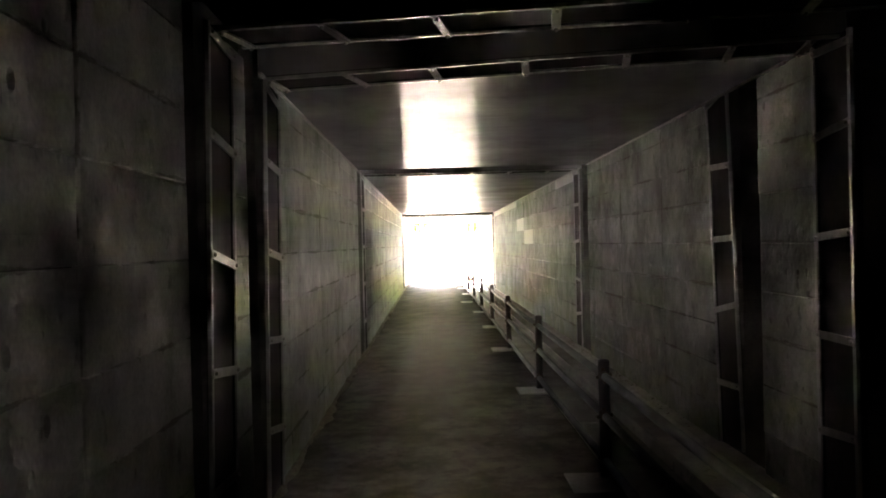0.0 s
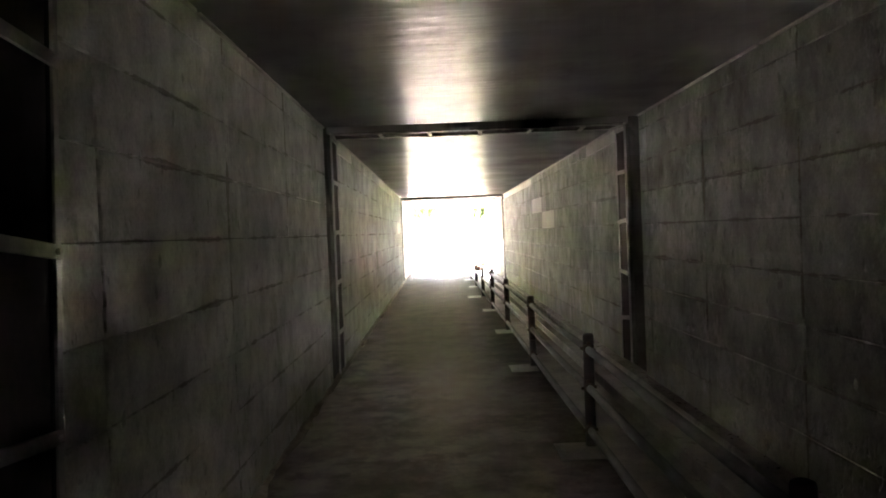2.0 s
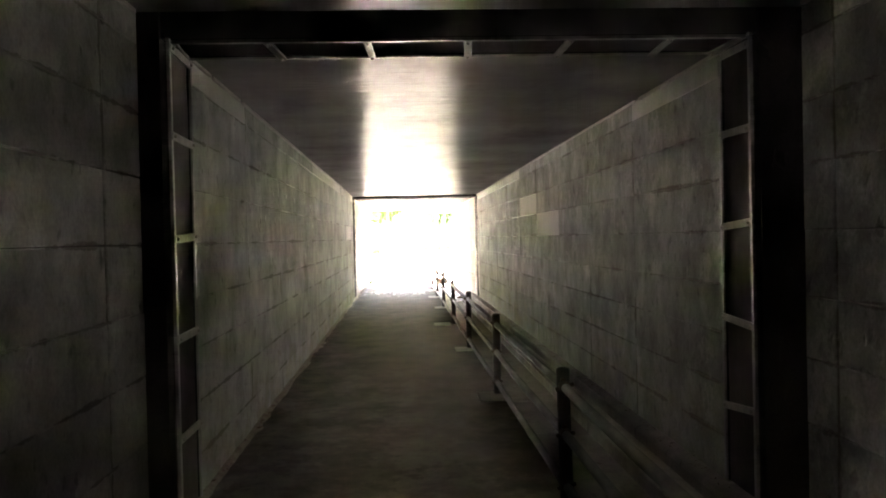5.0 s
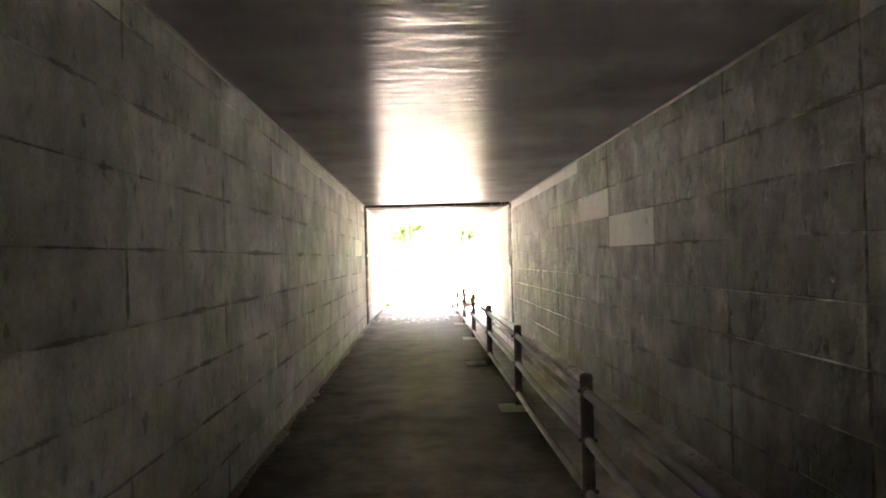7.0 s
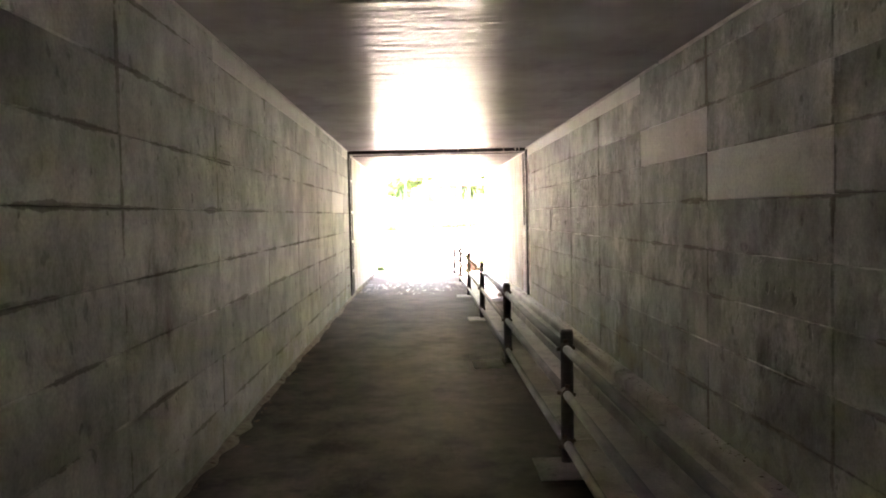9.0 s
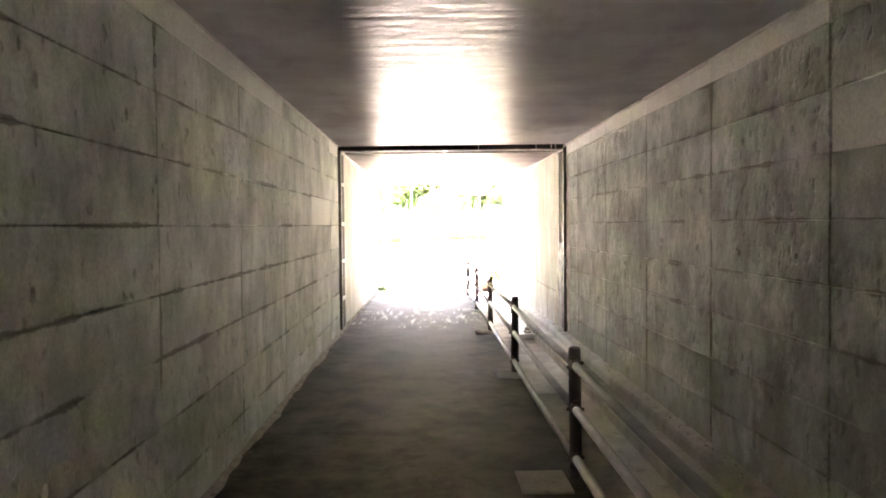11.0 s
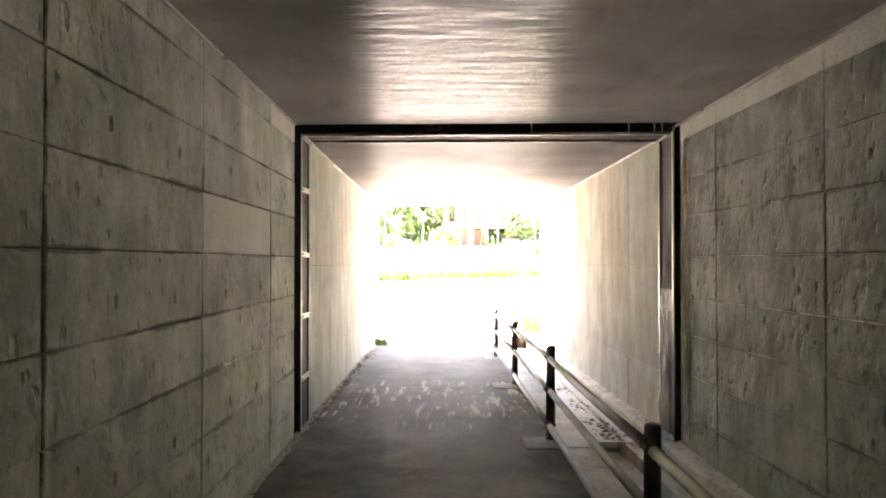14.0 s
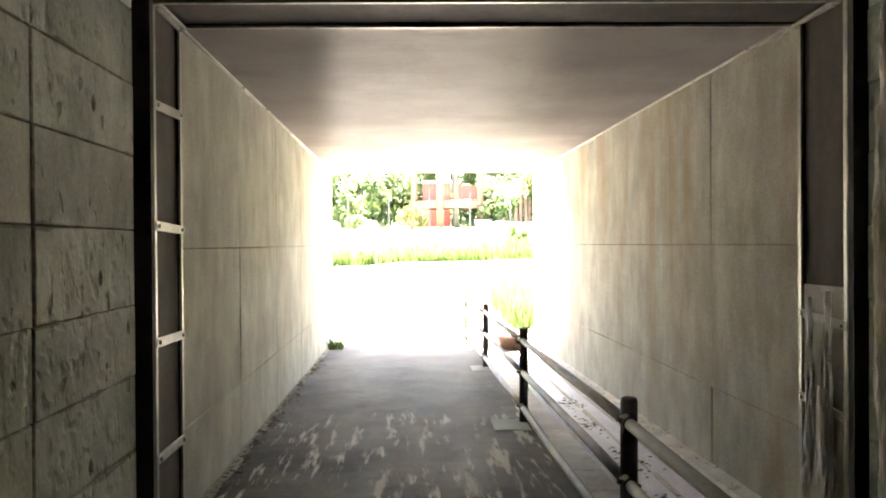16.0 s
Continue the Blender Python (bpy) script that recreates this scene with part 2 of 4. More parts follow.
def simple(name, dark, light, rough, metal=0.0, size=6.0, stretch=(1, 1, 1), bump=0.15, dist=0.004, spec=0.5):
    k = Mat(name, rough, metal, spec)
    a = k.noise(scale=stretch, size=size, detail=6, rough=0.6)
    g = k.noise(size=size * 9, detail=3)
    col = k.mix(k.ramp(a, (0.32, 0.0), (0.68, 1.0)), dark, light)
    col = k.mix(0.3, col, k.ramp(g, (0.3, 0.45), (0.7, 1.0)), "MULTIPLY")
    return k.done(col, None, k.bump(g, bump, dist))


M_RAIL = simple("weathered_galvanised_pipe", (0.2, 0.19, 0.17), (0.36, 0.345, 0.31), 0.6, 0.12, 7, (3, 0.6, 3))
M_POST = simple("dark_brown_post", (0.05, 0.043, 0.037), (0.1, 0.085, 0.072), 0.55, 0.0, 9, (1, 1, 0.4))
M_CLAMP = simple("rusty_clamp", (0.09, 0.06, 0.04), (0.2, 0.16, 0.12), 0.6, 0.5, 20)
M_STEEL = simple("dull_stainless_bar", (0.3, 0.29, 0.27), (0.55, 0.53, 0.5), 0.5, 0.6, 10, (1, 1, 0.3))
M_STRAP = simple("pale_strap", (0.36, 0.34, 0.3), (0.55, 0.52, 0.47), 0.5, 0.0, 14)
M_RUBBER = simple("grey_brown_rubber_sheet", (0.075, 0.066, 0.059), (0.125, 0.11, 0.1), 0.8, 0.0, 3, (1, 1, 0.3), 0.1, spec=0.08)
M_GAP = simple("joint_black", (0.012, 0.011, 0.01), (0.03, 0.027, 0.024), 0.9, 0.0, 5)
M_BEAD = simple("white_sealant", (0.5, 0.47, 0.42), (0.72, 0.69, 0.63), 0.55, 0.0, 6, (4, 0.8, 4))
M_BACKING = simple("faded_backing", (0.26, 0.235, 0.2), (0.4, 0.37, 0.32), 0.7, 0.0, 4, (1, 1, 0.2))
M_FILM = simple("crumpled_plastic_film", (0.62, 0.6, 0.55), (0.82, 0.8, 0.76), 0.35, 0.0, 12, (1, 1, 0.3), 0.5, 0.01)
M_LIME = simple("limescale", (0.58, 0.53, 0.44), (0.9, 0.88, 0.82), 0.7, 0.0, 14, (1, 2.5, 0.3), 0.5, 0.01)
M_DIRT = simple("dry_leaf_litter", (0.05, 0.035, 0.022), (0.17, 0.12, 0.075), 0.9, 0.0, 30)
M_ROAD = simple("sunlit_asphalt_road", (0.4, 0.39, 0.37), (0.5, 0.49, 0.465), 0.85, 0.0, 1.5)
M_SOIL = simple("dry_ground", (0.13, 0.12, 0.1), (0.2, 0.185, 0.16), 0.95, 0.0, 1.2)
M_BARK = simple("bark", (0.07, 0.05, 0.035), (0.14, 0.11, 0.08), 0.9, 0.0, 12, (1, 1, 0.2), 0.5, 0.02)
M_TIMBER = simple("pale_pinkish_timber", (0.11, 0.062, 0.048), (0.17, 0.105, 0.085), 0.7, 0.0, 5, (4, 4, 0.4))
M_RED = simple("brick_red_boarding", (0.2, 0.03, 0.022), (0.3, 0.05, 0.04), 0.6, 0.0, 5, (1, 1, 3))
M_SLATE = simple("slate_grey_pole", (0.025, 0.027, 0.03), (0.05, 0.052, 0.057), 0.6, 0.0, 5)
M_STONE = simple("grey_stone", (0.1, 0.096, 0.09), (0.2, 0.19, 0.175), 0.9, 0.0, 4)
M_BOX = simple("terracotta_planter", (0.06, 0.032, 0.024), (0.11, 0.065, 0.05), 0.8, 0.0, 7)
M_WHITEP = simple("white_paint", (0.7, 0.69, 0.66), (0.82, 0.81, 0.78), 0.5, 0.0, 6)
M_REDP = simple("red_paint", (0.42, 0.06, 0.04), (0.55, 0.1, 0.06), 0.5, 0.0, 6)


def leaf_material(name, dark, light):
    k = Mat(name, 0.6, 0, 0.3)
    col = k.mix(k.island(), dark, light)
    k.b.inputs["Subsurface Weight"].default_value = 0.0
    tr = k.t.nodes.new("ShaderNodeBsdfTranslucent")
    k.t.links.new(col, tr.inputs[0])
    mx = k.t.nodes.new("ShaderNodeMixShader")
    mx.inputs[0].default_value = 0.5
    k.t.links.new(k.b.outputs[0], mx.inputs[1])
    k.t.links.new(tr.outputs[0], mx.inputs[2])
    k.t.links.new(mx.outputs[0], k.t.nodes["Material Output"].inputs[0])
    return k.done(col)


M_LEAF = leaf_material("tree_leaves", (0.055, 0.105, 0.038), (0.14, 0.19, 0.075))
M_LEAFY = leaf_material("yellowish_leaves", (0.05, 0.06, 0.015), (0.1, 0.105, 0.03))
M_GRASS = leaf_material("grass_blades", (0.035, 0.07, 0.016), (0.08, 0.12, 0.035))


# ---- mesh helpers ----
def part(name, bm, material, parent=None, label="", m=None, smooth=False):
    """Links a bmesh as one mesh object, under a thing or a part when one is given."""
    me = bpy.data.meshes.new(name)
    bm.to_mesh(me)
    bm.free()
    me.materials.append(material)
    if smooth:
        for p in me.polygons:
            p.use_smooth = True
    ob = new(name, me)
    if m is not None:
        ob.matrix_basis = m
    if parent:
        ob.parent = parent
    if label:
        ob["label"] = label
    return ob


def base(name, label, category, m=None, group="", kind=""):
    ob = new(name)
    ob.empty_display_size = 0.1
    if m is not None:
        ob.matrix_basis = m
    return tagged(ob, label, category, group, kind)


def box(bm, x0, y0, z0, x1, y1, z1, bevel=0.0):
    r = bmesh.ops.create_cube(bm, size=1)
    vs = r["verts"]
    for v in vs:
        v.co = Vector(((x0 + x1) / 2 + v.co.x * (x1 - x0), (y0 + y1) / 2 + v.co.y * (y1 - y0), (z0 + z1) / 2 + v.co.z * (z1 - z0)))
    if bevel:
        es = {e for v in vs for e in v.link_edges}
        bmesh.ops.bevel(bm, geom=list(es), offset=bevel, segments=2, affect="EDGES", profile=0.6)
    return bm


def boxed(x0, y0, z0, x1, y1, z1, bevel=0.0):
    return box(bmesh.new(), x0, y0, z0, x1, y1, z1, bevel)


def tube(bm, pts, radii, sides=12, caps=True):
    """A round tube along points with a radius at each."""
    rings = []
    n = len(pts)
    pts = [Vector(p) for p in pts]
    for i, p in enumerate(pts):
        d = (pts[min(i + 1, n - 1)] - pts[max(i - 1, 0)]).normalized()
        a = d.orthogonal().normalized() if abs(d.z) > 0.9 else d.cross(Vector((0, 0, 1))).normalized()
        b = d.cross(a)
        rings.append([bm.verts.new(p + (a * math.cos(2 * math.pi * k / sides) + b * math.sin(2 * math.pi * k / sides)) * radii[i]) for k in range(sides)])
    for r, s in zip(rings, rings[1:]):
        for k in range(sides):
            bm.faces.new((r[k], r[(k + 1) % sides], s[(k + 1) % sides], s[k]))
    if caps:
        bm.faces.new(rings[0][::-1])
        bm.faces.new(rings[-1])
    return bm


def structure(ob, label, category):
    return tagged(ob, label, category, "", "structure")


# ---- plan ----
W, H = 3.02, 2.465                 # clear width and height
EXIT = 33.03                       # far mouth
BACK = -12.0
DROP = 0.09                        # fall of the last length towards the mouth
SIDE = -0.13                       # level of the strip beyond the railing
WALKWAY = 2.04                     # width of the asphalt walkway
ROWS_Z = [-0.2, 0.237, 0.535, 0.837, 1.12, 1.426, 1.728, 2.015, 2.322, H]
MOUTH_H = H - 0.035                # the last length hangs a little lower
TH = 0.03                          # depth of the form joints


def floor_z(y):
    return 0.0 if y < 25 else -DROP * (y - 25) / (EXIT - 25)


# wall stretches on each side: start, end
LEFT = [(BACK, 1.28), (1.52, 2.32), (2.66, 8.62), (9.05, 24.36), (24.55, EXIT)]
RIGHT = [(BACK, 1.64), (1.94, 3.1), (3.46, 8.56), (9.05, 24.29), (24.4, EXIT)]
# the same without the strips behind the joint covers
SKIN_L = [(BACK, 1.28), (1.98, 2.32), (3.14, 8.62), (9.47, 24.36), (24.98, EXIT)]
SKIN_R = [(BACK, 1.64), (2.35, 3.1), (3.89, 8.56), (9.47, 24.29), (24.83, EXIT)]
# vertical form joints
COLS_L = {0: [-10.5 + 1.545 * i for i in range(8)], 2: [3.45, 5.01, 6.62, 8.17], 3: [11.1 + 1.546 * i for i in range(9)]}
COLS_R = {0: [-10.2 + 1.545 * i for i in range(8)], 2: [5.2, 6.75, 8.29], 3: [11.25 + 1.5275 * i for i in range(9)]}


def wall_core(name, stretches, side, label):
    """The wall body behind the form skin, one closed run with recesses at the movement joints."""
    bm = bmesh.new()
    s = -1 if side == "left" else 1
    x0 = 0 if side == "left" else W
    for a, b in stretches:
        xs = sorted((x0 + s * TH, x0 + s * 0.5))
        box(bm, xs[0], a, -0.6, xs[1], b, H + 0.5)
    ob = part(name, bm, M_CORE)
    return structure(ob, label, "wall")


wall_left = wall_core("wall_left", LEFT, "left", "grey-green cast concrete tunnel wall with form-panel joints")
wall_right = wall_core("wall_right", RIGHT, "right", "grey-green cast concrete tunnel wall above the drain channel")
# Black backing stands in for the deep shade of the open joints.
gap = bmesh.new()
box(gap, -0.62, BACK, -0.6, -0.5, EXIT - 0.4, H + 0.5)
box(gap, W + 0.5, BACK, -0.6, W + 0.62, EXIT - 0.4, H + 0.5)
structure(part("joint_backing", gap, M_GAP), "black backing that stands for shade in open movement joints", "joint filler")

# ---- ceiling ----
def slab(bm, ya0, yb0, ya1, yb1, z0=H, z1=H + 0.45, xa=-0.5, xb=W + 0.5):
    """A soffit slab whose ends may run askew: near edge ya0 at the left, ya1 at the right; far edge yb0, yb1."""
    vs = []
    for z in (z0, z1):
        for x, ya, yb in ((xa, ya0, yb0), (xb, ya1, yb1)):
            vs.append((bm.verts.new((x, ya, z)), bm.verts.new((x, yb, z))))
    (a, b), (c, d), (e, f), (g, h) = vs
    for q in ((a, b, d, c), (e, g, h, f), (a, e, f, b), (c, d, h, g), (a, c, g, e), (b, f, h, d)):
        bm.faces.new(q)
    bmesh.ops.recalc_face_normals(bm, faces=bm.faces)


cb = bmesh.new()
for q in ((BACK, 1.45, BACK, 0.7), (2.9, 8.6, 1.95, 8.6), (9.08, 24.36, 9.08, 24.22)):
    slab(cb, *q)
structure(part("ceiling", cb, M_CEIL), "dark coated concrete soffit, glossy with damp", "ceiling")
cb2 = bmesh.new()
slab(cb2, 24.57, EXIT, 24.45, EXIT, MOUTH_H)
structure(part("ceiling_mouth", cb2, M_CEIL2), "pale smooth concrete soffit near the mouth", "ceiling")
# Recess soffit coloured dark, so its shade sits in the material.
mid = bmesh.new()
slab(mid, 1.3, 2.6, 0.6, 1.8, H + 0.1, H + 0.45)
structure(part("ceiling_recess", mid, M_CORE), "rough recessed soffit coloured dark for its shade", "ceiling")
structure(part("roof_backing", boxed(-0.62, BACK, H + 0.45, W + 0.62, EXIT - 0.4, H + 0.6), M_GAP), "black backing above the open joints, for their shade", "joint filler")
# Unseen end wall behind the camera, added to keep light out.
structure(part("wall_back", boxed(-0.7, BACK - 0.3, -0.6, W + 0.7, BACK, H + 0.6), M_CORE), "unseen dark end wall added behind the camera", "wall")

for nm, x0, x1 in (("trim_left", 0.0, 0.02), ("trim_right", W - 0.02, W)):
    bm = bmesh.new()
    for a, b in LEFT[2:]:
        y = a
        while y < b - 0.05:
            e = min(b, y + random.uniform(0.5, 2.2))
            d = random.uniform(0.008, 0.018)
            top = MOUTH_H if y > 24.5 else H
            box(bm, x0 - (0.002 if x0 > 1 else 0), y, top - d, x1, e - random.uniform(0.01, 0.12), top)
            y = e
    structure(part(nm, bm, M_BEAD), "thin broken white sealant bead under the soffit", "trim")

# ---- floor ----
def strip(bm, x0, x1, y0, y1, zfun, depth, step=0.25, nx=4, amp=0.0):
    """A slab whose top follows zfun, lightly uneven."""
    ny = max(1, int((y1 - y0) / step))
    top = [[bm.verts.new((x0 + (x1 - x0) * i / nx, y0 + (y1 - y0) * j / ny, 0)) for i in range(nx + 1)] for j in range(ny + 1)]
    for row in top:
        for i, v in enumerate(row):
            v.co.z = zfun(v.co.y) + amp * noise.noise(v.co * 1.3)
    for j in range(ny):
        for i in range(nx):
            bm.faces.new((top[j][i], top[j][i + 1], top[j + 1][i + 1], top[j + 1][i]))
    rim = [r[0] for r in top][::-1] + top[0][1:] + [r[-1] for r in top[1:]] + top[-1][1:-1][::-1]
    low = [bm.verts.new((v.co.x, v.co.y, v.co.z - depth)) for v in rim]
    n = len(rim)
    for i in range(n):
        bm.faces.new((rim[i], low[i], low[(i + 1) % n], rim[(i + 1) % n]))
    bmesh.ops.recalc_face_normals(bm, faces=bm.faces)
    return bm


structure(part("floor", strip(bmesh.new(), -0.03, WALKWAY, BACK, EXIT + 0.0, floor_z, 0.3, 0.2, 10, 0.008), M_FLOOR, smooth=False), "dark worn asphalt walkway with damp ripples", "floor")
side = structure(base("floor_side", "dusty concrete strip beside the drain channel", "floor"), "", "floor")
y = BACK
while y < EXIT - 0.1:
    e = min(EXIT, y + 1.22)
    part("strip_slab", strip(bmesh.new(), WALKWAY, 2.40, y + 0.005, e - 0.005, lambda v, dz=random.uniform(-0.006, 0.006): floor_z(v) + SIDE + dz, 0.3, 0.4, 2, 0.004), M_KERB, side)
    y = e
# White put into the colour for sky reflected in the drain's water.
M_DRAIN_SHEEN = simple("white_drain_sheen", (0.72, 0.71, 0.73), (0.9, 0.89, 0.91), 0.4, 0.0, 5, (1, 0.5, 1), 0.2, 0.01)
structure(part("drain_silt", strip(bmesh.new(), 2.395, 2.8, 24.62, EXIT, lambda y: floor_z(y) + SIDE + 0.04, 0.05, 0.25, 6, 0.006), M_DRAIN_SHEEN), "white strip in the drain channel for water reflecting sky", "drain")
structure(part("drain_bed", strip(bmesh.new(), 2.40, 2.64, BACK, EXIT, lambda y: floor_z(y) + SIDE - 0.05, 0.25, 1.0, 2, 0.004), M_KERB), "shallow recessed concrete drain channel", "drain")
structure(part("ledge", strip(bmesh.new(), 2.665, W + 0.03, BACK, EXIT, lambda y: floor_z(y) + SIDE, 0.3, 1.0, 2, 0.006), M_KERB), "concrete ledge along the tunnel wall", "ledge")
hb2 = bmesh.new()
prof = [(2.9, SIDE - 0.1), (2.9, -0.055), (2.915, -0.032), (W + 0.03, -0.02), (W + 0.03, SIDE - 0.1)]
rings = [[hb2.verts.new((px + (0.004 * noise.noise(Vector((0, yy, px))) if i < 3 else 0), yy, pz + floor_z(yy) + 0.006 * noise.noise(Vector((px, yy * 1.5, 2))))) for i, (px, pz) in enumerate(prof)] for yy in [BACK + 0.5 * q for q in range(int((EXIT - BACK) / 0.5) + 1)]]
for r, q in zip(rings, rings[1:]):
    for i in range(4):
        hb2.faces.new((r[i], r[i + 1], q[i + 1], q[i]))
hb2.faces.new(rings[-1])
bmesh.ops.recalc_face_normals(hb2, faces=hb2.faces)
structure(part("haunch", hb2, M_KERB), "low concrete haunch at the foot of the wall", "haunch")
kerb = structure(base("channel_kerb", "rounded concrete kerb along the drain channel", "kerb"), "", "kerb")
y = BACK
while y < EXIT:
    e = min(EXIT, y + 2.0)
    part("kerb_stone", box(bmesh.new(), 2.638, y + 0.004, SIDE - 0.1 + floor_z(y), 2.668, e - 0.004, SIDE + 0.05 + floor_z((y + e) / 2), 0.01), M_KERB, kerb)
    y = e

# ---- outdoors ----
SLOPE = 0.042


def ground_z(x, y):
    d = max(0.0, y - EXIT - 1.0)
    z = -DROP + SLOPE * min(d, 30.0)
    return z


gb = bmesh.new()
ys = [EXIT + 0.01, EXIT + 1, EXIT + 3, EXIT + 6, EXIT + 10, EXIT + 15, EXIT + 20, EXIT + 31, EXIT + 60, EXIT + 200, EXIT + 2500]
xs = [-2500, -200, -40, -15, -6, -0.5, W + 0.5, 8, 18, 45, 200, 2500]
gv = [[gb.verts.new((x, y, ground_z(x, y) - 0.02)) for x in xs] for y in ys]
for j in range(len(ys) - 1):
    for i in range(len(xs) - 1):
        gb.faces.new((gv[j][i], gv[j][i + 1], gv[j + 1][i + 1], gv[j + 1][i]))
structure(part("ground", gb, M_SOIL), "pale dry ground outside the tunnel", "ground")
# mouth of the tunnel; the unseen cap of earth over it shuts out sky light
hw = bmesh.new()
box(hw, -7, EXIT - 0.4, -0.6, -0.5, EXIT, 4.2)
box(hw, W + 0.5, EXIT - 0.4, -0.6, W + 7, EXIT, 4.2)
box(hw, -0.5, EXIT - 0.4, H + 0.45, W + 0.5, EXIT, 4.2)
structure(part("headwall", hw, M_PORTAL), "concrete headwall round the tunnel mouth", "headwall")
structure(part("embankment", boxed(-7, BACK - 1, H + 0.62, W + 7, EXIT - 0.41, 4.1), M_SOIL), "unseen earth cap added over the tunnel", "embankment")

# Darker band of ground between the mouth and the yard.
road = strip(bmesh.new(), -30, 30, EXIT + 1.05, EXIT + 4.2, lambda y: ground_z(0, y), 0.1, 0.5, 24)
structure(part("road", road, simple("grey_ground_strip", (0.07, 0.07, 0.072), (0.12, 0.118, 0.115), 0.85, 0.0, 2.0)), "darker grey strip of ground crossing outside the mouth", "road")
lot = strip(bmesh.new(), -30, 30, EXIT + 4.2, 49.5, lambda y: ground_z(0, y) - 0.004, 0.1, 1.0, 24)
structure(part("pavement", lot, M_ROAD), "sun-bleached pale asphalt yard", "pavement")


def oblique(x):
    return 0.45 * max(-3.0, min(x + 2.0, 9.0))


def bank_z(x, y):
    k = min(1.0, max(0.0, (y - 50.5 - oblique(x)) / (5.0 - 0.3 * oblique(x))))
    return ground_z(x, y) + 1.1 * k * k * (3 - 2 * k) + 0.1 * noise.noise(Vector((x * 0.5, y * 0.5, 0)))


bk = bmesh.new()
bn = [[bk.verts.new((-34 + 1.0 * i, 49.5 + 1.0 * j, 0)) for i in range(72)] for j in range(46)]
for row in bn:
    for v in row:
        v.co.z = bank_z(v.co.x, v.co.y) - (0.03 if v.co.y < 50 else 0)
for j in range(45):
    for i in range(71):
        bk.faces.new((bn[j][i], bn[j][i + 1], bn[j + 1][i + 1], bn[j + 1][i]))
structure(part("bank", bk, simple("dry_grass_bank", (0.22, 0.23, 0.11), (0.36, 0.35, 0.2), 0.95, 0.0, 2.5), smooth=True), "sunlit dry grassy bank", "bank")


def hill_z(x, y):
    return bank_z(x, 64) + 0.2 * (min(y, 80) - 64) + 0.5 * noise.noise(Vector((x * 0.2, y * 0.2, 5)))


hb = bmesh.new()
hn = [[hb.verts.new((-60 + 3 * i, 64 + 2.5 * j, 0)) for i in range(42)] for j in range(17)]
for row in hn:
    for v in row:
        v.co.z = hill_z(v.co.x, v.co.y) - (0.25 if v.co.y < 65 else 0)
for j in range(16):
    for i in range(41):
        hb.faces.new((hn[j][i], hn[j][i + 1], hn[j + 1][i + 1], hn[j + 1][i]))
structure(part("hillside", hb, simple("overgrown_slope", (0.12, 0.17, 0.06), (0.22, 0.27, 0.12), 0.95, 0.0, 1.4), smooth=True), "overgrown green hillside behind the trees", "hillside")


def blades(name, label, count, area, height, material, zf, spread=0.25, width=0.02):
    """Many bent grass blades, one object."""
    rnd = random.Random(name + label)
    co, fa = [], []
    for _ in range(count):
        x, y, f = area(rnd)
        z = zf(x, y) - 0.02
        h = height * f * rnd.uniform(0.5, 1.15)
        a = rnd.uniform(0, 6.283)
        dx, dy = math.cos(a) * spread * h, math.sin(a) * spread * h
        wx, wy = -math.sin(a) * width, math.cos(a) * width
        n = len(co)
        co += [(x - wx, y - wy, z), (x + wx, y + wy, z), (x + dx * 0.4 + wx * 0.7, y + dy * 0.4 + wy * 0.7, z + h * 0.6),
               (x + dx * 0.4 - wx * 0.7, y + dy * 0.4 - wy * 0.7, z + h * 0.6), (x + dx, y + dy, z + h)]
        fa += [(n, n + 1, n + 2, n + 3), (n + 3, n + 2, n + 4)]
    me = bpy.data.meshes.new(name)
    me.from_pydata(co, [], fa)
    me.materials.append(material)
    return tagged(new(name, me), label, "grass", "", "stuff")


def verge(r):
    x = r.uniform(-9, 14)
    y = 49.9 + oblique(x) + 2.2 * r.random() ** 1.5
    return x, y, 0.55 + 0.6 * noise.noise(Vector((x * 0.8, y, 3))) + 0.2


def hillside(r):
    x, y = r.uniform(-12, 18), r.uniform(52.5, 57.5)
    return x, y, 0.5 + 0.8 * max(0, noise.noise(Vector((x * 0.6, y * 0.6, 9))))


def mouth_clump(r):
    x = W - 0.15 + 2.2 * r.random() ** 1.2
    y = 34.3 + 4.0 * r.random()
    return x, y, 0.65 + 0.5 * r.random()


blades("grass", "bright green rough grass along the yard edge", 6500, verge, 0.8, M_GRASS, bank_z, 0.35, 0.03)
blades("grass", "sparse pale grass on the sunny bank", 3000, hillside, 0.35, M_LEAFY, bank_z, 0.5, 0.03)
blades("grass", "tall green grass beside the tunnel mouth", 2600, mouth_clump, 0.85, M_GRASS, ground_z, 0.45, 0.012)
def slope_scrub(r):
    return r.uniform(-16, 22), r.uniform(64.5, 80), r.uniform(0.5, 1.2)


blades("scrub", "tall green undergrowth on the hillside", 5000, slope_scrub, 1.1, M_GRASS, hill_z, 0.6, 0.06)
blades("weeds", "small green weed at the wall foot", 90, lambda r: (r.uniform(0.02, 0.22), 32.2 + r.uniform(-0.25, 0.25), r.uniform(0.6, 1)), 0.22, M_GRASS, lambda x, y: floor_z(y), 0.6, 0.012)


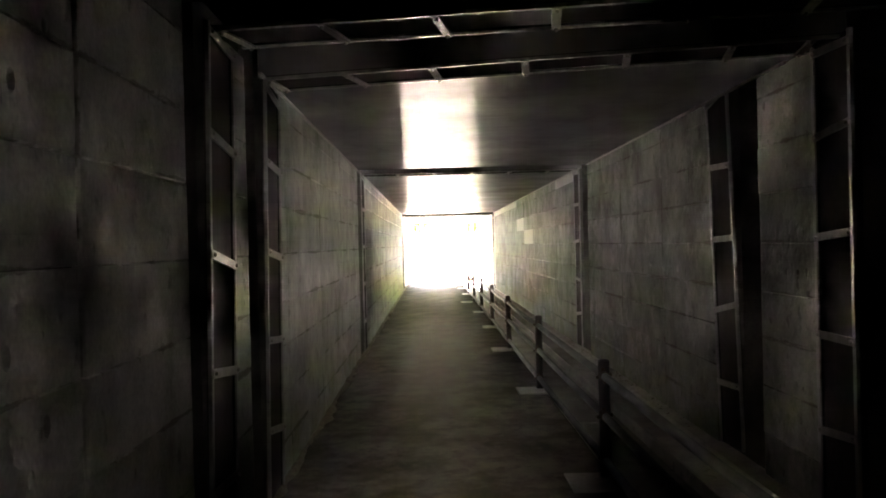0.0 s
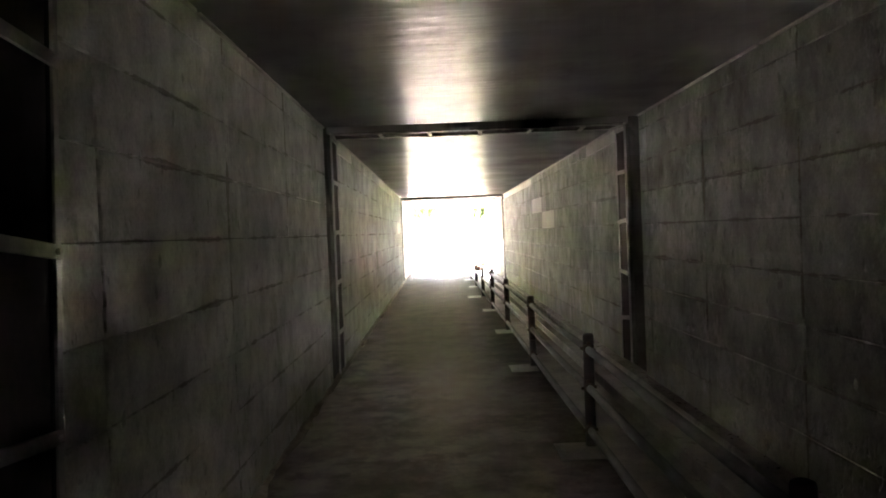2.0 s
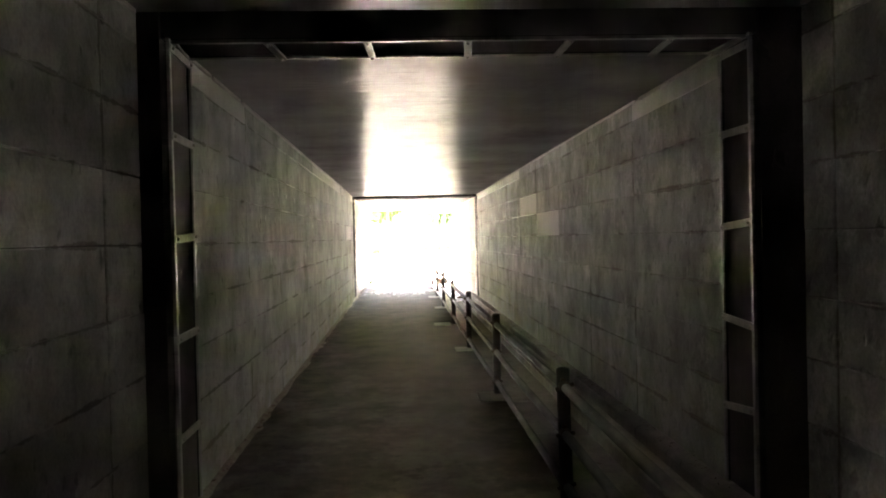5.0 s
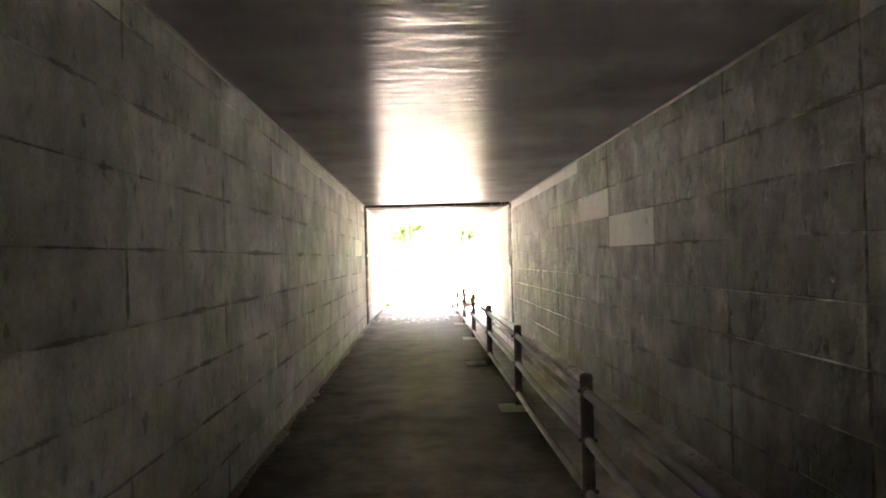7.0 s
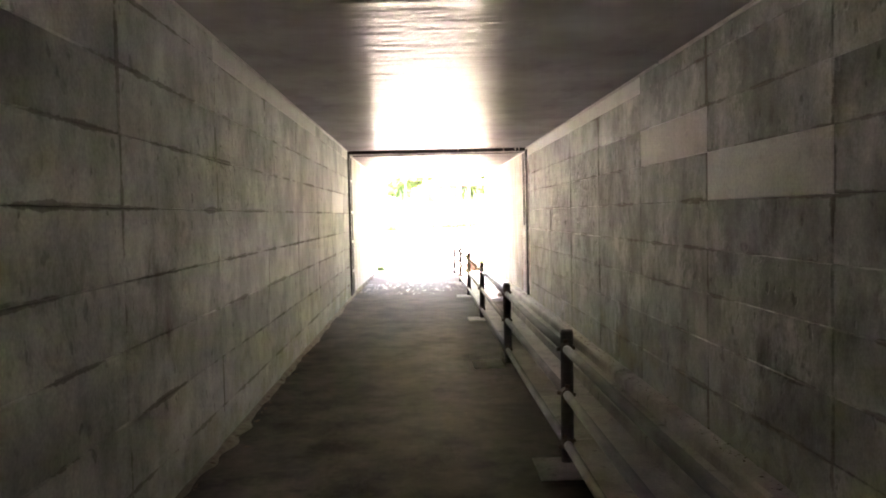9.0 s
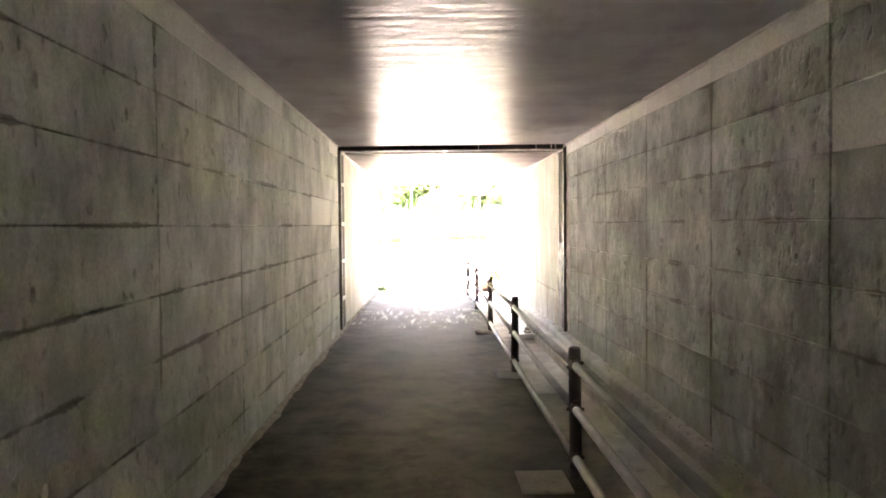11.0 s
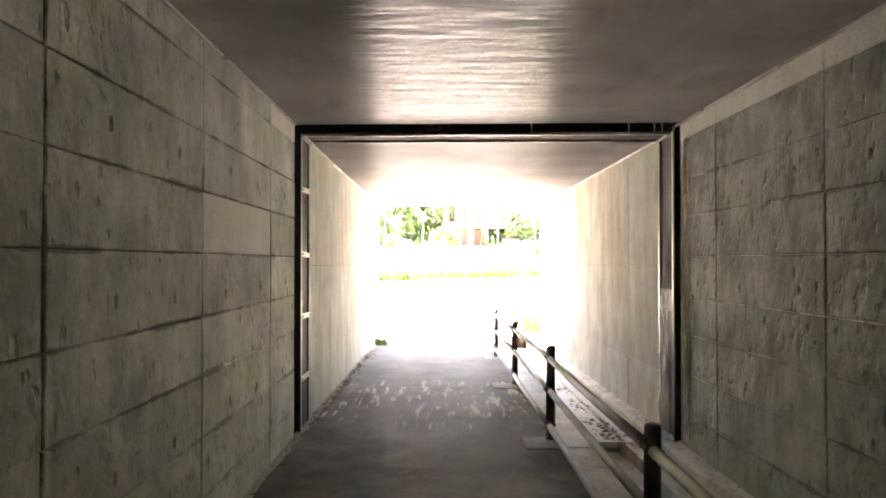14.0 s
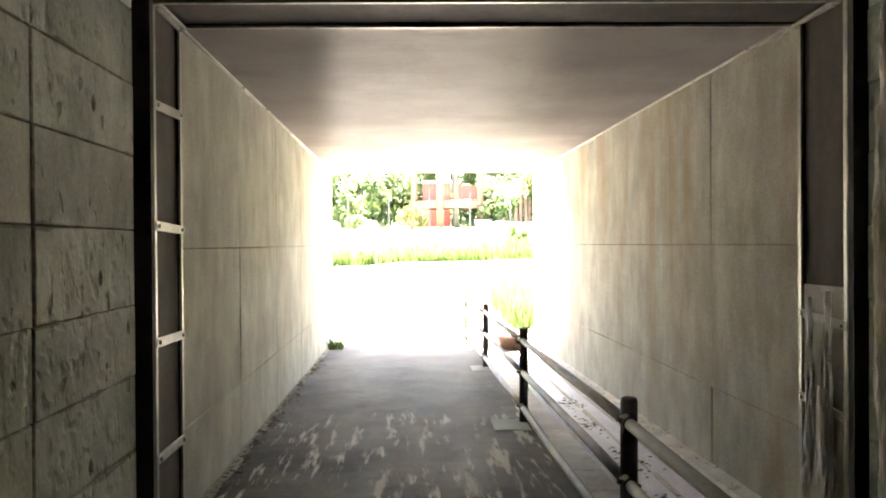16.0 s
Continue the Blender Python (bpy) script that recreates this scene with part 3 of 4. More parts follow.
def leaf_cloud(rnd, centres, per, size):
    co, fa = [], []
    for c, r in centres:
        for _ in range(per):
            d = Vector((rnd.gauss(0, 1), rnd.gauss(0, 1), rnd.gauss(0, 0.8)))
            p = Vector(c) + d.normalized() * r * rnd.random() ** 0.45
            a = Vector((rnd.gauss(0, 1), rnd.gauss(0, 1), rnd.gauss(0, 1))).normalized()
            b = a.orthogonal().normalized()
            s = size * rnd.uniform(0.6, 1.3)
            n = len(co)
            co += [p - a * s, p + b * s * 0.5, p + a * s, p - b * s * 0.5]
            fa.append((n, n + 1, n + 2, n + 3))
    return co, fa


def tree(x, y, height, crown, seed, label, material=M_LEAF, leaf=0.16, per=110):
    rnd = random.Random(seed)
    z = hill_z(x, y) - 0.2 if y > 65 else bank_z(x, y)
    root = base("tree", label, "tree", pose(x, y, z - 0.05), "trees behind the fence")
    bm = bmesh.new()
    lean = Vector((rnd.uniform(-0.1, 0.1), rnd.uniform(-0.1, 0.1), 1))
    tube(bm, [lean * (height * 0.62 * k / 5) + Vector((rnd.gauss(0, 0.05), rnd.gauss(0, 0.05), 0)) * (k > 0) for k in range(6)], [0.16 * height / 8 * (1 - k * 0.13) for k in range(6)], 8)
    cs = []
    for k in range(13):
        a = rnd.uniform(0, 6.283)
        h0 = height * rnd.uniform(0.25, 0.6)
        tip = Vector((math.cos(a) * crown * rnd.uniform(0.4, 0.9), math.sin(a) * crown * rnd.uniform(0.4, 0.9), height * rnd.uniform(0.2, 0.92)))
        p0 = lean * h0
        tube(bm, [p0, p0.lerp(tip, 0.5) + Vector((0, 0, 0.2)), tip], [0.06, 0.04, 0.015], 6)
        for q in range(4):
            cs.append((tip + Vector((rnd.gauss(0, 0.4), rnd.gauss(0, 0.4), rnd.gauss(0, 0.4))) * crown * 0.4, crown * rnd.uniform(0.22, 0.42)))
    part("trunk", bm, M_BARK, root)
    co, fa = leaf_cloud(rnd, cs, per, leaf)
    me = bpy.data.meshes.new("crown")
    me.from_pydata([tuple(c) for c in co], [], fa)
    me.materials.append(material)
    ob = new("crown", me)
    ob.parent = root
    return root


for i, (x, y, h, c) in enumerate([(-9, 66, 5.2, 2.6), (-5.4, 69, 5.6, 2.7), (-2.4, 66.5, 5.0, 2.6), (0.9, 68, 4.8, 2.6), (4.0, 68.5, 4.9, 2.6), (7.2, 68, 5.2, 2.6), (10.4, 66.5, 5.0, 2.6), (13.6, 69, 5.6, 2.8), (-12.6, 70, 5.8, 2.9), (17, 70, 5.8, 3.0), (-0.8, 72, 5.2, 2.6), (5.8, 73, 5.4, 2.7)]):
    tree(x, y, h, c, i, "leafy green tree standing behind the fence")
tree(9.0, 62.5, 4.2, 1.6, 40, "yellow-green bushy tree beside the red structure", M_LEAFY, 0.14, 90)
for i, (x, y, h, c) in enumerate([(-4.5, 61, 3.0, 1.7), (-1.4, 62.5, 2.6, 1.5), (6.4, 63.5, 3.0, 1.6), (12.5, 61.5, 3.4, 1.8)]):
    tree(x, y, h, c, 60 + i, "low green shrub-like tree behind the fence", M_LEAF, 0.13, 90)


def shrub(x, y, r, label, material, seed):
    rnd = random.Random(seed)
    root = base("shrub", label, "shrub", pose(x, y, bank_z(x, y) - 0.03))
    bm = bmesh.new()
    cs = []
    for k in range(9):
        a = rnd.uniform(0, 6.283)
        tip = Vector((math.cos(a) * r * 0.55, math.sin(a) * r * 0.55, r * rnd.uniform(0.5, 1.25)))
        tube(bm, [(0, 0, 0), tip * 0.5 + Vector((0, 0, 0.1)), tip], [0.025, 0.015, 0.006], 5)
        cs.append((tip, r * 0.42))
    part("stem", bm, M_BARK, root)
    co, fa = leaf_cloud(rnd, cs, 120, 0.07)
    me = bpy.data.meshes.new("crown")
    me.from_pydata([tuple(c) for c in co], [], fa)
    me.materials.append(material)
    ob = new("crown", me)
    ob.parent = root


shrub(1.35, 56.5, 0.75, "rounded yellow-green shrub on the bank", M_LEAFY, 5)
shrub(-1.2, 57.5, 0.5, "small green shrub on the bank", M_LEAF, 6)
shrub(6.0, 56.0, 0.55, "small green shrub on the bank", M_GRASS, 7)

# wire fence along the bank
fence = base("wire_fence", "thin dark wire fence on the bank", "fence")
fx = [-7.0 + 1.83 * i for i in range(13)]
for x in fx:
    z = bank_z(x, 57)
    part("post", tube(bmesh.new(), [(x, 57, z - 0.1), (x, 57, z + 1.75)], [0.042, 0.038], 6), M_SLATE, fence)
for hgt in (0.8, 1.65):
    part("wire", tube(bmesh.new(), [(x, 57, bank_z(x, 57) + hgt) for x in fx], [0.002] * len(fx), 4), M_SLATE, fence)
fence2 = base("wire_fence", "thin dark wire fence running back beside the trees", "fence")
for i in range(6):
    x, yy = -3.6 + 0.55 * i, 60 + 1.6 * i
    z = bank_z(x, yy)
    part("post", tube(bmesh.new(), [(x, yy, z - 0.1), (x, yy, z + 1.9)], [0.045, 0.04], 6), M_SLATE, fence2)
for hgt in (1.0, 1.8):
    part("wire", tube(bmesh.new(), [(-3.6 + 0.55 * i, 60 + 1.6 * i, bank_z(-3.6 + 0.55 * i, 60 + 1.6 * i) + hgt) for i in range(6)], [0.003] * 6, 4), M_SLATE, fence2)


def lookout(x, y):
    """A post-built structure with a curved deck beam and red boarded sides."""
    z = bank_z(x, y)
    root = base("timber_structure", "pale timber post structure with red boarded sides and curved deck", "structure", pose(x, y, z - 0.05))
    for px, py, h, mat, r in ((-1.32, 0.3, 5.6, M_TIMBER, 0.17), (0.0, -0.6, 5.6, M_TIMBER, 0.19), (0.82, -0.35, 5.6, M_SLATE, 0.17), (2.15, 0.3, 5.6, M_TIMBER, 0.17)):
        part("post", tube(bmesh.new(), [(px, py, 0.0), (px, py, h)], [r, r * 0.92], 14), mat, root, smooth=True)
    part("post_base", box(bmesh.new(), 1.8, -0.05, 0, 2.75, 0.65, 0.42, 0.03), M_STONE, root, "rough grey stone footing")
    bm = bmesh.new()
    n = 16
    prev = None
    for i in range(n + 1):
        a = math.pi * (1.05 + 0.9 * i / n)
        ring = [bm.verts.new((0.42 + r * math.cos(a), 0.9 + r * 0.75 * math.sin(a), zz)) for r, zz in ((1.75, 1.0), (1.95, 1.0), (1.95, 1.38), (1.75, 1.38))]
        if prev:
            for k in range(4):
                bm.faces.new((prev[k], prev[(k + 1) % 4], ring[(k + 1) % 4], ring[k]))
        else:
            bm.faces.new(ring)
        prev = ring
    bm.faces.new(prev[::-1])
    bmesh.ops.recalc_face_normals(bm, faces=bm.faces)
    part("deck_beam", bm, M_TIMBER, root, "curved pale pink deck beam")
    part("deck", boxed(-1.4, 0.1, 1.0, 2.3, 2.6, 1.12, 0.02), M_TIMBER, root)
    for x0, x1, z0, z1, yy in ((-0.85, 0.62, 1.4, 2.35, 0.55), (1.05, 2.05, 1.5, 2.2, 0.7), (-0.75, 0.6, 0.0, 0.95, 0.6)):
        nb = int((x1 - x0) / 0.16)
        for k in range(nb):
            part("board", boxed(x0 + (x1 - x0) * k / nb + 0.004, yy, z0, x0 + (x1 - x0) * (k + 1) / nb - 0.004, yy + 0.04, z1, 0.004), M_RED, root)
    part("cap_rail", boxed(-0.9, 0.5, 2.35, 0.67, 0.64, 2.47, 0.01), M_WHITEP, root)
    return root


lookout(2.83, 62.5)

for x, y, w, d, h in ((-3.4, 58.2, 0.9, 0.6, 0.35), (-2.3, 58.8, 0.7, 0.5, 0.3), (-0.6, 58.4, 1.1, 0.6, 0.45), (5.6, 59.5, 1.0, 0.6, 0.3)):
    bm = bmesh.new()
    bmesh.ops.create_icosphere(bm, subdivisions=2, radius=1)
    for v in bm.verts:
        v.co *= 1 + 0.25 * noise.noise(v.co * 1.7 + Vector((x, y, 0)))
        v.co = Vector((v.co.x * w / 2, v.co.y * d / 2, max(-0.2, v.co.z * h)))
    tagged(part("boulder", bm, M_STONE, m=pose(x, y, bank_z(x, y) + 0.05)), "rough grey boulder lying on the bank", "boulder", "boulders on the bank")
low = base("low_wall", "low pale stone retaining wall on the bank", "wall")
for i in range(8):
    x = 4.9 + i * 0.62
    part("coping_stone", boxed(x, 60.2, bank_z(x, 60.2) - 0.2, x + 0.6, 60.6, bank_z(x, 60.2) + 0.32 + 0.02 * (i % 2), 0.02), M_STONE, low)
for i, x in enumerate((6.75, 7.0, 7.28, 7.5)):
    tagged(part("stump_post", tube(bmesh.new(), [(x, 62 + 0.1 * i, bank_z(x, 62) - 0.1), (x + 0.02, 62 + 0.1 * i, bank_z(x, 62) + 1.5 + 0.2 * (i % 3))], [0.09, 0.08], 10), M_TIMBER), "weathered pale timber stump post", "post", "timber stump posts")

# ---- railing ----
POSTS = [-6.0, -3.0, 0.0, 3.0, 6.02, 9.1, 12.12, 15.16, 18.16, 21.3, 24.26, 27.18, 30.15, 33.15]
RX = 2.0
railing = base("guard_railing", "weathered pipe guard railing on dark brown posts", "railing")


def post_mesh():
    bm = bmesh.new()
    tube(bm, [(0, 0, -0.02), (0, 0, 0.715), (0, 0, 0.728), (0, 0, 0.734)], [0.035, 0.035, 0.032, 0.02], 16)
    me = bpy.data.meshes.new("post")
    bm.to_mesh(me)
    bm.free()
    me.materials.append(M_POST)
    for p in me.polygons:
        p.use_smooth = abs(p.normal.z) < 0.5
    return me


def clamp_mesh():
    bm = bmesh.new()
    tube(bm, [(0, -0.05, 0), (0, 0.012, 0)], [0.031, 0.031], 12)
    box(bm, -0.012, -0.03, -0.05, 0.012, -0.012, 0.05, 0.003)
    box(bm, -0.05, -0.026, -0.01, 0.05, -0.014, 0.01, 0.003)
    me = bpy.data.meshes.new("clamp")
    bm.to_mesh(me)
    bm.free()
    me.materials.append(M_CLAMP)
    return me


pm, cm = post_mesh(), clamp_mesh()
RAIL_Z = (0.64, 0.395, 0.125)
for y in POSTS:
    po = new("post", pm)
    po.matrix_basis = pose(RX, y, floor_z(min(y, EXIT)), random.uniform(-0.8, 0.8), random.uniform(-0.8, 0.8), 0)
    po.parent = railing
    if y > 33:
        po["label"] = "rusty post with worn red and white bands"
        for k in range(4):
            part("band", tube(bmesh.new(), [(0, 0, 0.08 + 0.16 * k), (0, 0, 0.16 + 0.16 * k)], [0.038, 0.038], 14), M_REDP if k % 2 else M_WHITEP, po)
    for z in RAIL_Z:
        cl = new("clamp", cm)
        cl.matrix_basis = pose(RX - 0.012, y - 0.035, z + floor_z(min(y, EXIT)), 0, random.uniform(-25, 25), 0)
        cl.parent = railing
for z in RAIL_Z:
    for a, b in zip(POSTS, POSTS[1:]):
        n = 5
        dx = random.uniform(-0.006, 0.006)
        pts = [(RX - 0.012 + dx * math.sin(math.pi * k / n), a + (b - a) * k / n, z + floor_z(min(EXIT, a + (b - a) * k / n)) - 0.008 * math.sin(math.pi * k / n)) for k in range(n + 1)]
        part("rail", tube(bmesh.new(), pts, [0.0243] * (n + 1), 12), M_RAIL, railing, smooth=True)
for y in POSTS[2:-1]:
    bm = box(bmesh.new(), 1.76, y - 0.28, -0.1, 2.035, y + 0.09, 0.012, 0.008)
    tagged(part("post_footing", bm, M_FOOT, m=pose(0, 0, floor_z(y), 0, 0, random.uniform(-0.3, 0.3))), "pale mortar pad round a railing post", "footing", "railing post footings")

# ---- movement joint covers ----
def strap_mesh(w):
    bm = box(bmesh.new(), 0.0, 0.0, -0.021, 0.012, w, 0.021, 0.003)
    for v in (0.03, w - 0.03):
        tube(bm, [(0.008, v, 0), (0.024, v, 0)], [0.011, 0.009], 6)
    me = bpy.data.meshes.new("strap")
    bm.to_mesh(me)
    bm.free()
    me.materials.append(M_STRAP)
    return me


def joint_cover(m, length, width, straps, label, sag=0.004, tilt=6):
    """A rubber sheet held by two long bars and cross straps. Local axes: x into the tunnel, y across, z along."""
    root = base("joint_cover", label, "joint cover", m, "movement joint covers")
    bm = bmesh.new()
    nu, nv = int(length / 0.08), 6
    g = [[bm.verts.new((0.004 + sag * math.sin(math.pi * j / nv) * (0.7 + 0.6 * noise.noise(Vector((i * 0.21, j, length)))), width * j / nv, length * i / nu)) for j in range(nv + 1)] for i in range(nu + 1)]
    for i in range(nu):
        for j in range(nv):
            bm.faces.new((g[i][j], g[i][j + 1], g[i + 1][j + 1], g[i + 1][j]))
    bmesh.ops.recalc_face_normals(bm, faces=bm.faces)
    bmesh.ops.solidify(bm, geom=bm.faces[:], thickness=0.006)
    part("rubber_sheet", bm, M_RUBBER, root, "grey-brown rubber sheet", smooth=True)
    for y0 in (0.0, width - 0.03):
        part("edge_bar", box(bmesh.new(), 0.0, y0, 0, 0.022, y0 + 0.03, length, 0.004), M_STEEL, root, "dull steel clamping bar")
        part("seal_line", box(bmesh.new(), -0.002, y0 + (0.031 if y0 == 0 else -0.012), 0, 0.012, y0 + (0.042 if y0 == 0 else -0.001), length), M_GAP, root)
    sm = strap_mesh(width - 0.01)
    for u in straps:
        st = new("strap", sm)
        st.matrix_basis = pose(0.014, 0.005, u, random.uniform(-tilt, tilt), 0, 0)
        st.parent = root
    return root


def left_m(y, lean=0.0):
    return pose(0, y, 0.0, -lean)


def right_m(y, lean=0.0):
    return pose(W, y, 0.0, -lean) @ pose(0, 0, 0, 0, 0, 180)


def top_m(x, y, skew=0.0, z=H):
    return pose(x, y, z, 0, 0, skew) @ Matrix(((0, 0, 1, 0), (0, 1, 0, 0), (-1, 0, 0, 0), (0, 0, 0, 1)))


UP = [0.43, 0.94, 1.45, 1.975, 2.42]
ACROSS = [0.03, 0.5, 1.01, 1.53, 2.07, 2.6, 2.98]
C1 = "grey-brown rubber joint cover with steel bars and straps on the wall"
C2 = "dark rubber joint cover with straps across the soffit"
joint_cover(left_m(1.44, 3.2), H, 0.45, UP, C1)
joint_cover(left_m(2.6, 3.8), H, 0.44, UP, C1)
joint_cover(right_m(2.34, 0), H, 0.4, UP, C1)
joint_cover(right_m(3.81, 4), H, 0.43, UP, C1, 0.008, 14)
joint_cover(top_m(0, 1.7, -9.5), W + 0.04, 0.36, ACROSS, C2)
joint_cover(top_m(0, 2.78, -13.5), W + 0.1, 0.37, ACROSS, C2)
joint_cover(left_m(9.05), H, 0.42, UP, C1)
joint_cover(right_m(9.47), H, 0.42, UP, C1)
joint_cover(top_m(0, 9.08), W, 0.4, ACROSS, C2)
joint_cover(left_m(24.55), H, 0.43, UP, C1, 0.004, 2)
torn = joint_cover(right_m(24.83), H, 0.43, [0.62, 1.02], "grey joint cover with torn crumpled plastic film hanging below", 0.006)
part("backing_board", box(bmesh.new(), 0.012, 0.046, 0.0, 0.0155, 0.384, 1.16), M_BACKING, torn, "pale grey-brown backing board below the torn sheet")
joint_cover(top_m(0, 24.55, -1.8, MOUTH_H), W, 0.43, [0.03, 2.99], C2)
# Added black lip: seal edge and the step's shaded face in one.
step_lip = bmesh.new()
slab(step_lip, 24.5, 24.538, 24.4, 24.438, MOUTH_H - 0.003, H + 0.4, -0.05, W + 0.05)
box(step_lip, -0.3, 24.5, -0.3, 0.022, 24.542, MOUTH_H - 0.004)
box(step_lip, W - 0.022, 24.35, -0.3, W + 0.3, 24.392, MOUTH_H - 0.004)
structure(part("joint_seal", step_lip, M_GAP), "black lip for the shaded step in the last joint", "joint seal")


def film(y0, w, z0, z1, seed):
    """A strip of crumpled film hanging against the cover."""
    rnd = random.Random(seed)
    bm = bmesh.new()
    nu, nv = 46, 8
    g = []
    for i in range(nu + 1):
        u = i / nu
        z = z1 + (z0 - z1) * u
        row = []
        for j in range(nv + 1):
            v = j / nv
            spread = w * (0.6 + 0.4 * min(1, u * 2.5)) * (0.85 + 0.3 * noise.noise(Vector((seed, u * 7, 0))))
            yy = y0 + 0.04 * noise.noise(Vector((seed * 3, u * 5, 1))) + (v - 0.5) * spread
            d = 0.036 + 0.012 * noise.noise(Vector((v * 4 + seed, z * 2.0, 2))) + 0.009 * noise.noise(Vector((v * 9, z * 9, seed)))
            row.append(bm.verts.new((max(0.027, d), yy, z)))
        g.append(row)
    for i in range(nu):
        for j in range(nv):
            bm.faces.new((g[i][j], g[i][j + 1], g[i + 1][j + 1], g[i + 1][j]))
    bmesh.ops.solidify(bm, geom=bm.faces[:], thickness=0.003)
    return bm


for k, (y0, w, z0, z1) in enumerate(((0.13, 0.1, 0.02, 1.1), (0.29, 0.13, 0.02, 1.14), (0.21, 0.33, 0.0, 0.7))):
    part("torn_film", film(y0, w, z0, z1, k + 2), M_FILM, torn, "pale crumpled plastic film", smooth=False)

# lime run-off on the wall end by the last joint
lime = base("limescale_run", "lumpy pale limescale running down the wall edge", "limescale", pose(W, 24.15, 0))


def crust(z0, z1, w0, w1, seed):
    """A stringy crust of lime on the wall face, thin at its edges. Local y runs along the wall."""
    bm = bmesh.new()
    nz, nu = int((z1 - z0) / 0.02), 26
    g = []
    for i in range(nz + 1):
        s = i / nz
        z = z0 + (z1 - z0) * s
        w = (w0 + (w1 - w0) * s) * (1 + 0.35 * noise.noise(Vector((seed, z * 3.1, 0))))
        mid = 0.025 * noise.noise(Vector((seed, z * 1.3, 5)))
        end = min(1.0, s * 8, (1 - s) * 8)
        row = []
        for k in range(nu + 1):
            u = k / nu * 2 - 1
            y = mid + u * w + 0.012 * noise.noise(Vector((u * 4, z * 9, seed)))
            strings = 0.55 * noise.noise(Vector((y * 75, z * 5, seed))) + 0.45 * noise.noise(Vector((y * 40, z * 22, seed + 3)))
            h = 0.026 * (1 - abs(u) ** 2.2) * end * (0.8 + 0.9 * strings) - 0.004
            row.append(bm.verts.new((-max(h, -0.004), y, z)))
        g.append(row)
    for i in range(nz):
        for k in range(nu):
            bm.faces.new((g[i][k], g[i + 1][k], g[i + 1][k + 1], g[i][k + 1]))
    return bm


for za, zb, wa, wb, seed in ((0.0, 1.2, 0.075, 0.1, 1), (1.05, 1.95, 0.1, 0.095, 4), (1.85, 2.36, 0.08, 0.03, 7)):
    part("crust", crust(za, zb, wa, wb, seed), M_LIME, lime, smooth=True)
for i, x in enumerate((1.86, 2.62, 2.82, 2.88)):
    tagged(part("dripstone", tube(bmesh.new(), [(x, 24.28, H + 0.01), (x + 0.004, 24.28, H - 0.03), (x, 24.28, H - 0.07 - 0.02 * (i % 2))], [0.006, 0.004, 0.0015], 6), M_LIME), "thin white dripstone under the soffit edge", "dripstone", "dripstones at the joint")

# ---- dirt on the floor ----
rnd = random.Random(11)


def litter(name, label, spots, zf):
    rnd = random.Random(label)
    co, fa = [], []
    for x, y, s in spots:
        z = zf(x, y) + 0.006 + rnd.random() * 0.02
        a, t = rnd.uniform(0, 6.283), rnd.uniform(-0.6, 0.6)
        d = Vector((math.cos(a), math.sin(a), 0.3 * t)) * s
        e = Vector((-math.sin(a), math.cos(a), t)) * s * rnd.uniform(0.12, 0.5)
        p = Vector((x, y, z))
        n = len(co)
        co += [tuple(p - d), tuple(p + e), tuple(p + d), tuple(p - e), tuple(p + Vector((0, 0, s * 0.25)))]
        fa += [(n, n + 1, n + 4), (n + 1, n + 2, n + 4), (n + 2, n + 3, n + 4), (n + 3, n, n + 4)]
    me = bpy.data.meshes.new(name)
    me.from_pydata(co, [], fa)
    me.materials.append(M_DIRT)
    return tagged(new(name, me), label, "leaf litter", "", "stuff")


litter("leaf_litter", "dry leaf litter and twigs along the wall foot", [(0.015 + abs(rnd.gauss(0, 0.06)), rnd.uniform(9.7, 32.5) if rnd.random() < 0.4 else rnd.uniform(25, 31), rnd.uniform(0.008, 0.035)) for _ in range(420)], lambda x, y: floor_z(y))
co, fa = [], []
ny = 600
for j in range(ny + 1):
    y = -3 + (EXIT - 0.2 + 3) * j / ny
    w = max(0.015, 0.045 + 0.05 * noise.noise(Vector((0, y * 1.1, 0))) + 0.035 * noise.noise(Vector((5, y * 5, 0))))
    h = max(0.004, 0.02 + 0.02 * noise.noise(Vector((9, y * 3, 0))))
    z = floor_z(y)
    co += [(-0.01, y, z + h), (w * 0.45, y, z + h * 0.6 + 0.004), (w, y, z + 0.002), (w + 0.01, y, z - 0.02)]
for j in range(ny):
    for i in range(3):
        fa.append((4 * j + i, 4 * j + i + 1, 4 * j + i + 5, 4 * j + i + 4))
me = bpy.data.meshes.new("silt")
me.from_pydata(co, [], fa)
me.materials.append(simple("pale_silt", (0.2, 0.18, 0.13), (0.36, 0.33, 0.25), 0.95, 0.0, 18, (1, 1, 1), 0.6, 0.02))
tagged(new("silt", me), "pale crumbly silt gathered along the wall foot", "silt", "", "stuff")
litter("leaf_litter", "brown dirt lying on the wall haunch", [(rnd.uniform(2.92, 3.01), rnd.uniform(4, 33), rnd.uniform(0.006, 0.018)) for _ in range(500)], lambda x, y: floor_z(y) - 0.03)
litter("leaf_litter", "dark clumps of dead leaves in the drain channel", [(rnd.gauss(2.58, 0.06), rnd.choice((24.75, 25.0, 25.3, 26.2, 27.4, 28.3)) + rnd.gauss(0, 0.16), rnd.uniform(0.008, 0.03)) for _ in range(330)], lambda x, y: floor_z(y) + SIDE + 0.035)
litter("grit", "scattered grit and twigs on the walkway", [(rnd.uniform(0.1, 1.9), rnd.uniform(0, 32), rnd.uniform(0.004, 0.014)) for _ in range(260)], lambda x, y: floor_z(y))

